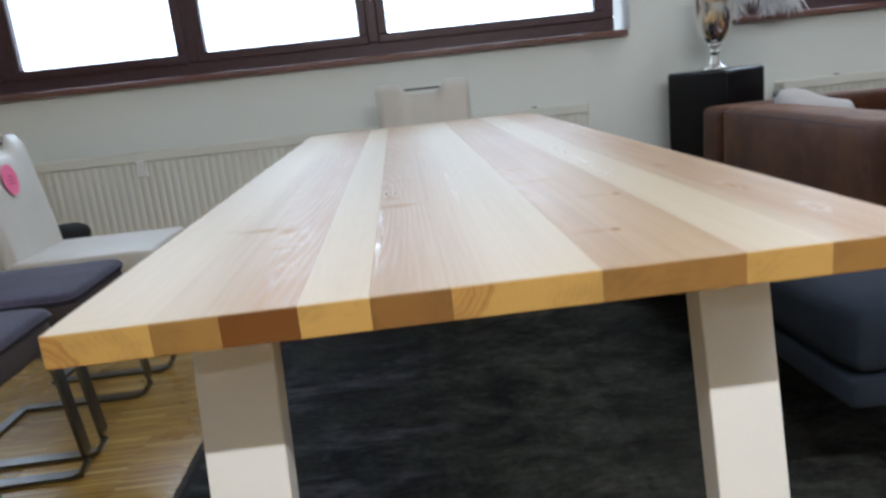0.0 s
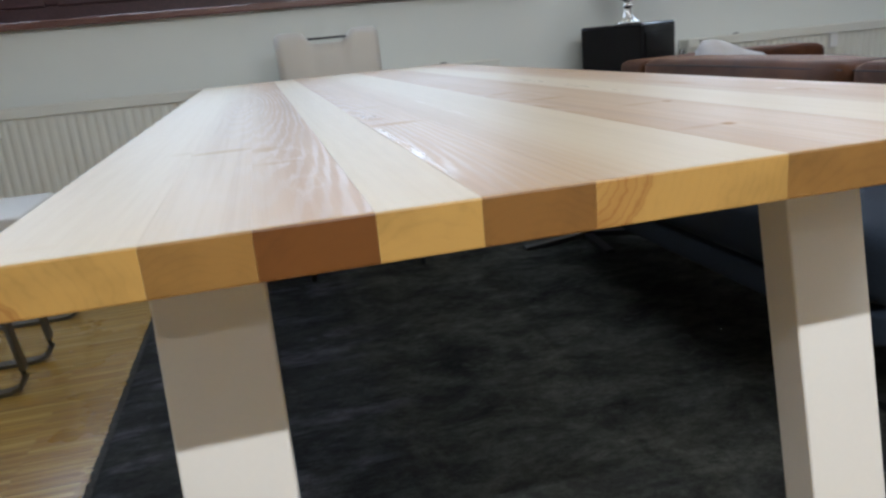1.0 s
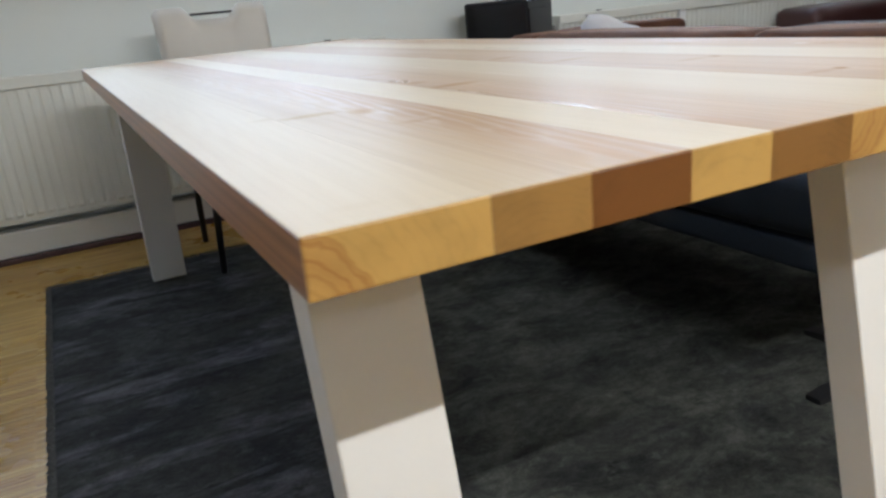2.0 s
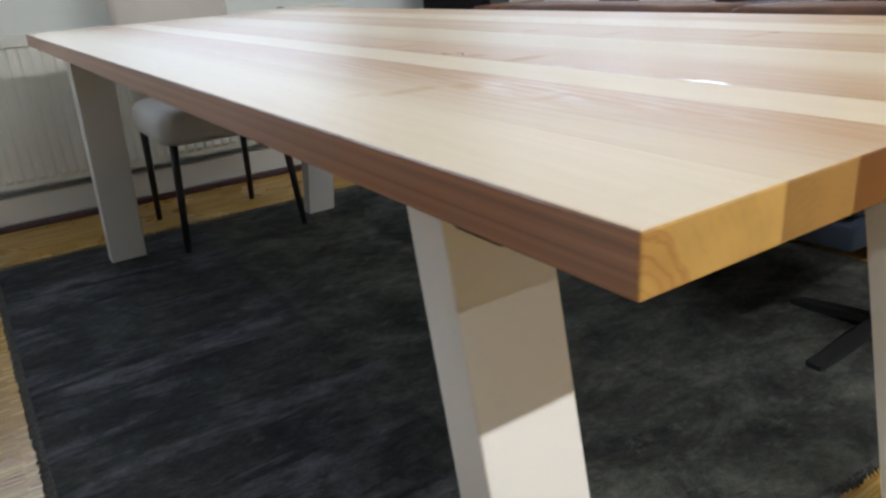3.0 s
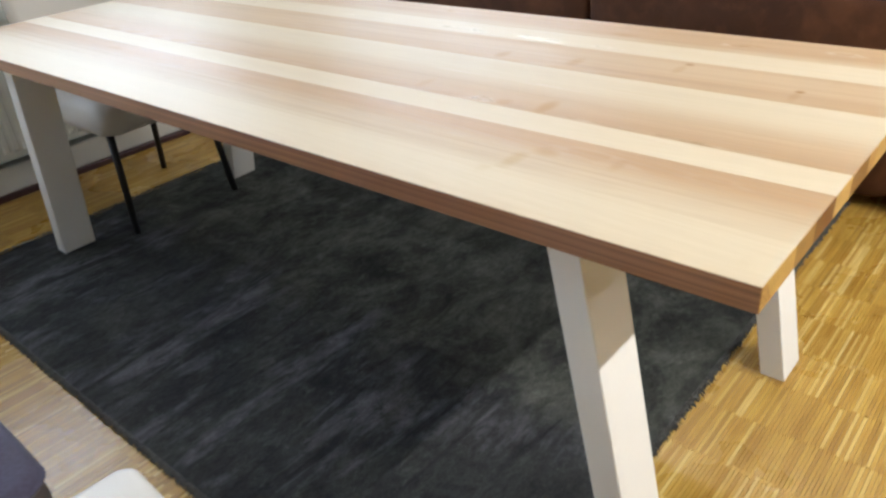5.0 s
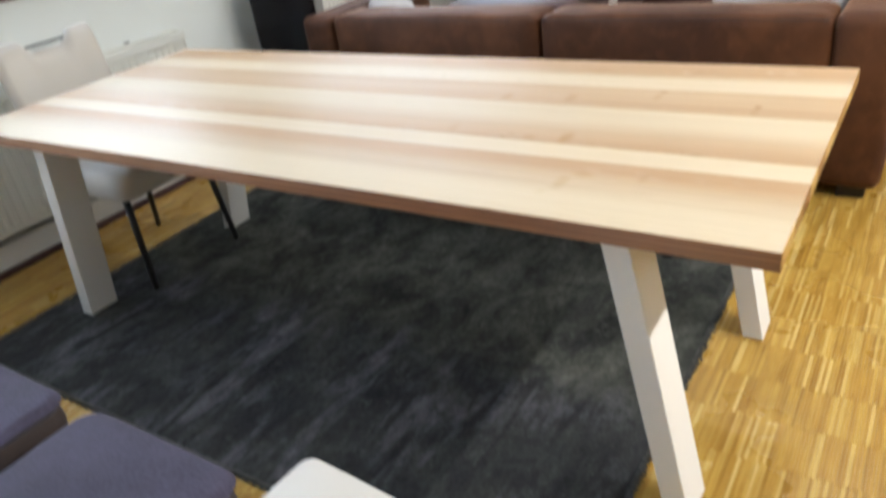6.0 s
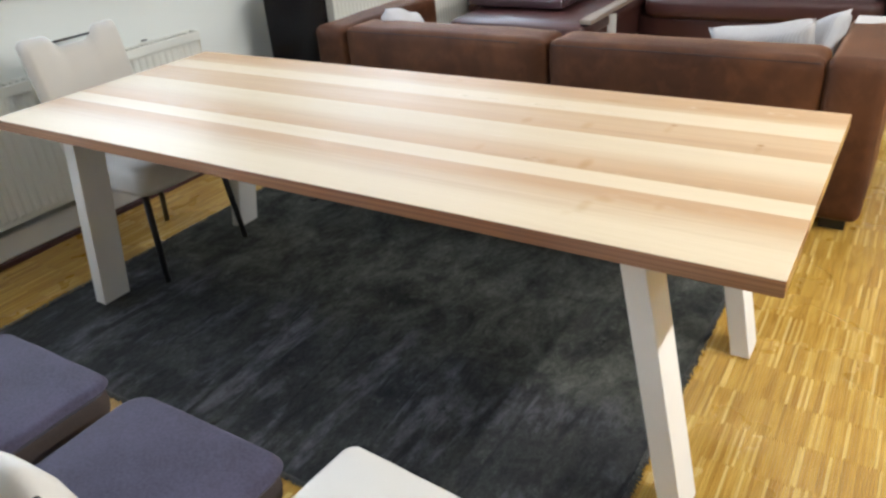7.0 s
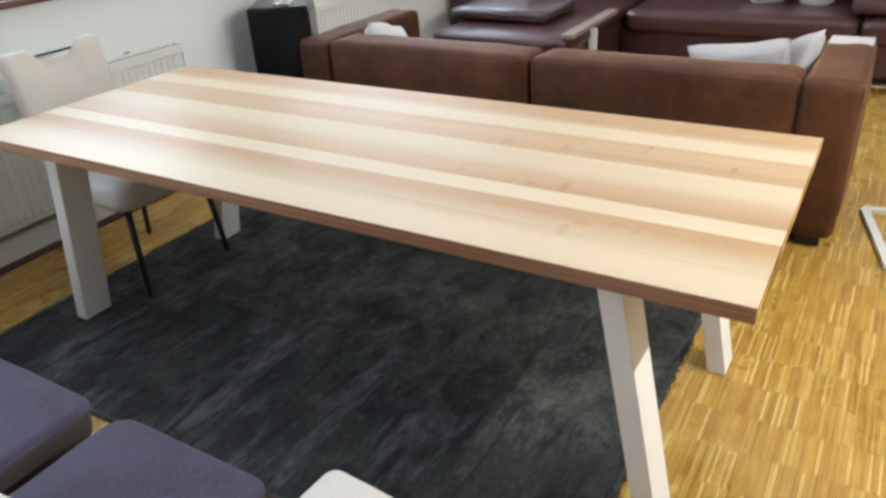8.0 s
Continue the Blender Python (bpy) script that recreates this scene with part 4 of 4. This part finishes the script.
def pillow(name, size, thick, mat, label, m, group="", seed=0.0):
    """A stuffed cushion standing in its local x-z plane."""
    b = bmesh.new()
    n = 18
    sides = []
    for s in (-1, 1):
        rows = []
        for j in range(n + 1):
            line = []
            for i in range(n + 1):
                u, w = -1 + 2 * i / n, -1 + 2 * j / n
                fat = max(0.0, (1 - u ** 6) * (1 - w ** 6)) ** 0.42
                pinch = 1 - 0.07 * (1 - abs(u)) * abs(w) ** 3
                x = size[0] / 2 * u * (1 - 0.06 * (1 - w * w))
                z = size[1] / 2 * w * (1 - 0.06 * (1 - u * u)) * pinch
                y = s * thick / 2 * fat + 0.012 * noise.noise((x * 8 + seed, z * 8, s))* fat
                line.append(b.verts.new((x, y, z)))
            rows.append(line)
        sides.append(rows)
        for p, q in zip(rows, rows[1:]):
            for i in range(n):
                f = (p[i], p[i + 1], q[i + 1], q[i])
                b.faces.new(f if s < 0 else f[::-1])
    bmesh.ops.remove_doubles(b, verts=b.verts[:], dist=0.0008)
    bmesh.ops.recalc_face_normals(b, faces=b.faces[:])
    ob = part(name, b, mat, smooth=True)
    ob.matrix_basis = m
    return tagged(ob, label, "pillow", group)


pillow("pillow", (0.46, 0.36), 0.15, RIBBED, "white ribbed linen pillow leaning in the sofa corner", pose(2.33, 0.462, 0.565, -16, 9, 84), "pillows on the cognac sofa", 1.0)
pillow("pillow", (0.40, 0.38), 0.10, RIBBED, "white ribbed pillow leaning on the sofa arm", pose(2.38, 0.285, 0.575, 26, 20, 36), "pillows on the cognac sofa", 2.0)
pillow("pillow", (0.38, 0.38), 0.16, LINEN, "white linen pillow leaning on the far sofa arm", pose(2.17, 2.29, 0.572, -30, 16, 14), "pillows on the cognac sofa", 3.0)
notice = part("price_card", box(2.46, 2.62, -0.045, 0.135, 0.7135, 0.7165, 0.001), varied("yellowed_card", (0.50, 0.47, 0.44), 0.6, 0.05, 12, 200, 0.03))
tagged(notice, "white paper card lying on the sofa arm", "card")

# ---- pedestal with silver cup ----
PED, CUP = (2.004, 2.948), (1.982, 2.905)


def pedestal():
    ob = thing("pedestal", "black gloss lacquered square pedestal with rounded edges", "pedestal", "", (PED[0], PED[1], 0), 33)
    part("body", box(-0.165, 0.165, -0.170, 0.170, 0.0, 0.866, 0.016, 4), BLACK_GLOSS, ob, smooth=False)
    part("front_plate", box(-0.140, 0.140, -0.1735, -0.1695, 0.06, 0.82, 0.0015), BLACK_GLOSS, ob, "recessed glossy black panel")
    return ob


pedestal()


def silver_cup():
    ob = thing("vase", "polished silver cup vase on a stem, standing on the pedestal", "vase", "", (CUP[0], CUP[1], 0.8665))
    prof = [(0.0, 0.0), (0.062, 0.0), (0.064, 0.006), (0.052, 0.013), (0.034, 0.024), (0.023, 0.042), (0.019, 0.062), (0.017, 0.074), (0.027, 0.080), (0.027, 0.086), (0.016, 0.092), (0.016, 0.104), (0.036, 0.112), (0.039, 0.118), (0.030, 0.123), (0.042, 0.132), (0.062, 0.152), (0.077, 0.184), (0.087, 0.235), (0.092, 0.30), (0.095, 0.38), (0.099, 0.386), (0.095, 0.384), (0.088, 0.30), (0.083, 0.235), (0.072, 0.184), (0.045, 0.152), (0.0, 0.143)]
    part("cup", lathe(prof, 48), CHROME, ob, smooth=True)
    return ob


silver_cup()


def plumes():
    """White feathery stems that hang out of the cup towards the second window."""
    rnd = random.Random(11)
    ob = thing("feather_plumes", "white feathery plumes drooping from the silver cup", "decoration", "", (CUP[0], CUP[1], 1.115))
    for s in range(5):
        a = radians(-6 + 8 * s)
        reach = rnd.uniform(0.26, 0.44)
        mid = []
        for k in range(13):
            t = k / 12
            mid.append(Vector((math.cos(a) * (0.02 + reach * t ** 1.15), math.sin(a) * reach * t * 0.5, 0.02 + 0.62 * t * (1 - 0.62 * t) - 0.16 * t ** 3)))
        verts, faces = [], []
        for k in range(900):
            t = 0.12 + 0.88 * rnd.random()
            i = min(11, int(t * 12))
            p = mid[i].lerp(mid[i + 1], t * 12 - i)
            length = rnd.uniform(0.05, 0.15)
            side = Vector((rnd.uniform(-0.3, 0.6), rnd.uniform(-0.5, 0.5), rnd.uniform(-1.3, 0.1))).normalized()
            q = p + side * length * 0.6
            tip = p + side * length + Vector((0, 0, -0.02))
            w = Vector((rnd.uniform(-1, 1), rnd.uniform(-1, 1), 0)).normalized() * rnd.uniform(0.002, 0.005)
            n = len(verts)
            verts.extend([p, q + w, tip, q - w])
            faces.append((n, n + 1, n + 2, n + 3))
        me = bpy.data.meshes.new("plume")
        me.from_pydata([tuple(v) for v in verts], [], faces)
        me.materials.append(FEATHER)
        f = new("plume", me)
        f.parent = ob
        part("stem", tube(mid, 0.002, 6), FEATHER, f)


plumes()

# ---- dark corner sofa at the back ----


FAR = (1.025, 1.025, 1.025)


def corner_sofa():
    ob = thing("corner_sofa", "dark maroon leather corner sofa with a chaise", "sofa")
    ob.scale = FAR
    # chaise
    part("chaise_base", soft_block(3.10, 5.0, 1.66, 2.62, 0.07, 0.40, 0.03, 0.004, 8, seed=1), MAROON, ob, smooth=True)
    part("chaise_cushion", soft_block(3.09, 4.65, 1.64, 2.62, 0.36, 0.46, 0.04, 0.010, 10, seed=2), MAROON, ob, smooth=True)
    part("armrest", soft_block(3.98, 5.1, 2.68, 3.00, 0.07, 0.63, 0.05, 0.01, 10, seed=3), MAROON, ob, smooth=True)
    # long seat
    for i, (a, b) in enumerate(((0.10, 1.60), (-1.46, 0.08))):
        part("seat_cushion", soft_block(4.12, 4.95, a, b, 0.30, 0.46, 0.05, 0.014, 10, seed=4 + i), MAROON, ob, smooth=True)
    part("seat_base", soft_block(4.17, 5.3, -1.50, 1.66, 0.08, 0.32, 0.03, 0.003, 8, seed=8), MAROON, ob, smooth=True)
    for i, (a, b) in enumerate(((1.66, 2.62), (0.62, 1.62), (-0.42, 0.60), (-1.46, -0.44))):
        part("back_cushion", soft_block(4.62 if i == 0 else 4.78, 5.15, a, b, 0.44, 0.86, 0.09, 0.03, 10, seed=10 + i), MAROON, ob, smooth=True)
    part("backrest", soft_block(5.05, 5.35, -1.55, 3.0, 0.08, 0.74, 0.05, 0.01, 10, seed=15), MAROON, ob, smooth=True)
    for x, y in ((3.2, 1.78), (3.2, 2.5), (4.3, -1.4), (4.3, 0.4), (5.2, -1.4), (5.2, 2.9), (4.1, 2.9)):
        part("foot", box(x - 0.03, x + 0.03, y - 0.03, y + 0.03, 0.0, 0.085, 0.004), CHROME, ob)
    part("base_rail", box(4.16, 4.18, -1.45, 1.55, 0.03, 0.055, 0.004), CHROME, ob, "thin chrome rail")
    return ob


corner_sofa()


PAD_HIDE = varied("polished_dark_leather", (0.052, 0.026, 0.030), 0.24, 0.2, 3.0, 150, 0.12, spec=0.8)


def leg_pad():
    ob = thing("foot_pad", "loose dark leather pad resting on the chaise", "cushion")
    ob.scale = FAR
    part("pad", soft_block(3.42, 4.0, 1.92, 2.66, 0.475, 0.555, 0.03, 0.006, 9, seed=20), PAD_HIDE, ob, smooth=True)
    return ob


leg_pad()
# sheen along the leather pad's edge, put into a pale strip of its own
board = thing("board", "pale strip for the sheen on the leather pad edge of the chaise", "board")
board.scale = FAR
part("plank", box(3.12, 3.98, 1.60, 1.68, 0.462, 0.492, 0.006), varied("pad_edge_sheen", (0.26, 0.21, 0.17), 0.4, 0.15, 9, 120, 0.05), board)
swing = part("price_tag", box(3.52, 3.523, 1.585, 1.645, 0.28, 0.455, 0.001), PAPER)
swing.scale = FAR
tagged(swing, "white paper price tag hanging on the chaise", "tag")

for k, (x, y, s) in enumerate(((4.57, 0.74, 0.175), (4.55, 0.41, 0.125))):
    b = bmesh.new()
    bmesh.ops.create_icosphere(b, subdivisions=5, radius=1.0)
    for v in b.verts:
        p = v.co.copy()
        fluff = 1 + 0.20 * noise.noise(p * 1.7 + Vector((k * 3.1, 0, 0))) + 0.06 * noise.noise(p * 6 + Vector((k, 0, 0))) + 0.025 * noise.noise(p * 22)
        v.co = Vector((p.x * s * 0.6, p.y * s * 1.04, p.z * s * (0.96 if p.z > 0 else 0.9))) * fluff
        v.co.z = max(0.0, v.co.z + s * 0.84)
    ob = part("plush_cushion", b, PLUSH, smooth=True)
    ob.matrix_basis = pose(x * 1.025, y * 1.025, 0.474, 0, -8, 0)
    tagged(ob, "round white plush cushion on the leather seat", "cushion", "plush cushions")

stool = thing("pouffe", "dark leather pouffe pad on the corner sofa", "pouffe")
stool.scale = FAR
part("pad", soft_block(4.18, 4.7, -0.40, 0.16, 0.474, 0.575, 0.04, 0.01, 8, seed=30), MAROON, stool, smooth=True)
rnd = random.Random(3)
for i in range(9):
    col = rnd.choice(((0.75, 0.74, 0.7), (0.6, 0.62, 0.6), (0.5, 0.06, 0.05), (0.7, 0.7, 0.66), (0.2, 0.24, 0.22)))
    y0 = 0.06 - i * 0.045
    mag = part("sample_book", box(4.30, 4.52, y0 - 0.018, y0 + 0.018, 0.586, 0.586 + rnd.uniform(0.16, 0.22), 0.002), varied("sample_cover", col, 0.5, 0.1, 20, 90, 0.02))
    mag.scale = FAR
    tagged(mag, "upright sample booklet standing on the pouffe", "book", "sample booklets")

# ---- pale steel floor frame at the aisle ----
rest = thing("floor_stand", "pale grey flat steel stand frame lying on the parquet", "stand")
c0, c1 = Vector((2.308, -0.152, 0.012)), Vector((1.76, -0.280, 0.012))
d = (c1 - c0).normalized()
q = Vector((d.y, -d.x, 0)) * -1
if q.y > 0:
    q = -q
c2, c3 = c1 + q * 0.42, c0 + q * 0.42
for a, b in ((c0, c1), (c1, c2), (c2, c3), (c3, c0)):
    part("bar", tube([a, b], 0.01, flat=(0.034, 0.02)), PALE_STEEL, rest)

# ---- parquet staves ----


def staves():
    rnd = random.Random(21)
    sw, sl, gap, zt, zb = 0.0085, 0.160, 0.00015, 0.0, -0.0035
    verts, faces = [], []
    # staves of the open aisle beside the table are pieces of their own on one mesh
    one = bpy.data.meshes.new("stave")
    p, w, t = sl + 0.003, sw - gap, 0.0003
    one.from_pydata([(-0.003, gap, zb), (p, gap, zb), (p, w, zb), (-0.003, w, zb), (t - 0.003, gap + t, zt), (p - t, gap + t, zt), (p - t, w - t, zt), (t - 0.003, w - t, zt)], [], [(4, 5, 6, 7), (0, 1, 5, 4), (1, 2, 6, 5), (2, 3, 7, 6), (3, 0, 4, 7)])
    one.materials.append(PARQUET_ONE)
    x = -1.76
    while x < 3.4:
        y = -1.3 + rnd.uniform(0, sw)
        drift = 0.0
        while y < WALL_Y - 0.105:
            drift = 0.85 * drift + rnd.uniform(-0.002, 0.002)
            hid = (RX0 + 0.05 < x and x + sl < RX1 - 0.05 and RY0 + 0.05 < y < RY1 - 0.05) or (x > SB + 0.1 and 0.3 < y < 2.6)
            if not hid:
                dz = rnd.uniform(-0.0005, 0.0)
                if 1.11 < x < 1.92 and -0.43 < y < 0.0:
                    piece = new("stave", one)
                    piece.parent = floor
                    piece.matrix_basis = pose(x + drift, y, dz)
                    y += sw
                    continue
                a, b, c, e = x - 0.003 + drift, x + sl + 0.003 + drift, y + gap, y + sw - gap
                k = len(verts)
                t = 0.0003
                verts.extend([(a, c, zb), (b, c, zb), (b, e, zb), (a, e, zb), (a + t, c + t, zt + dz), (b - t, c + t, zt + dz), (b - t, e - t, zt + dz), (a + t, e - t, zt + dz)])
                faces.extend([(k + 4, k + 5, k + 6, k + 7), (k, k + 1, k + 5, k + 4), (k + 1, k + 2, k + 6, k + 5), (k + 2, k + 3, k + 7, k + 6), (k + 3, k, k + 4, k + 7)])
            y += sw
        x += sl
    me = bpy.data.meshes.new("stave_field")
    me.from_pydata(verts, [], faces)
    me.materials.append(PARQUET)
    ob = new("stave_field", me)
    ob.parent = floor
    tagged(ob, "narrow golden oak parquet staves", kind="stuff")


staves()
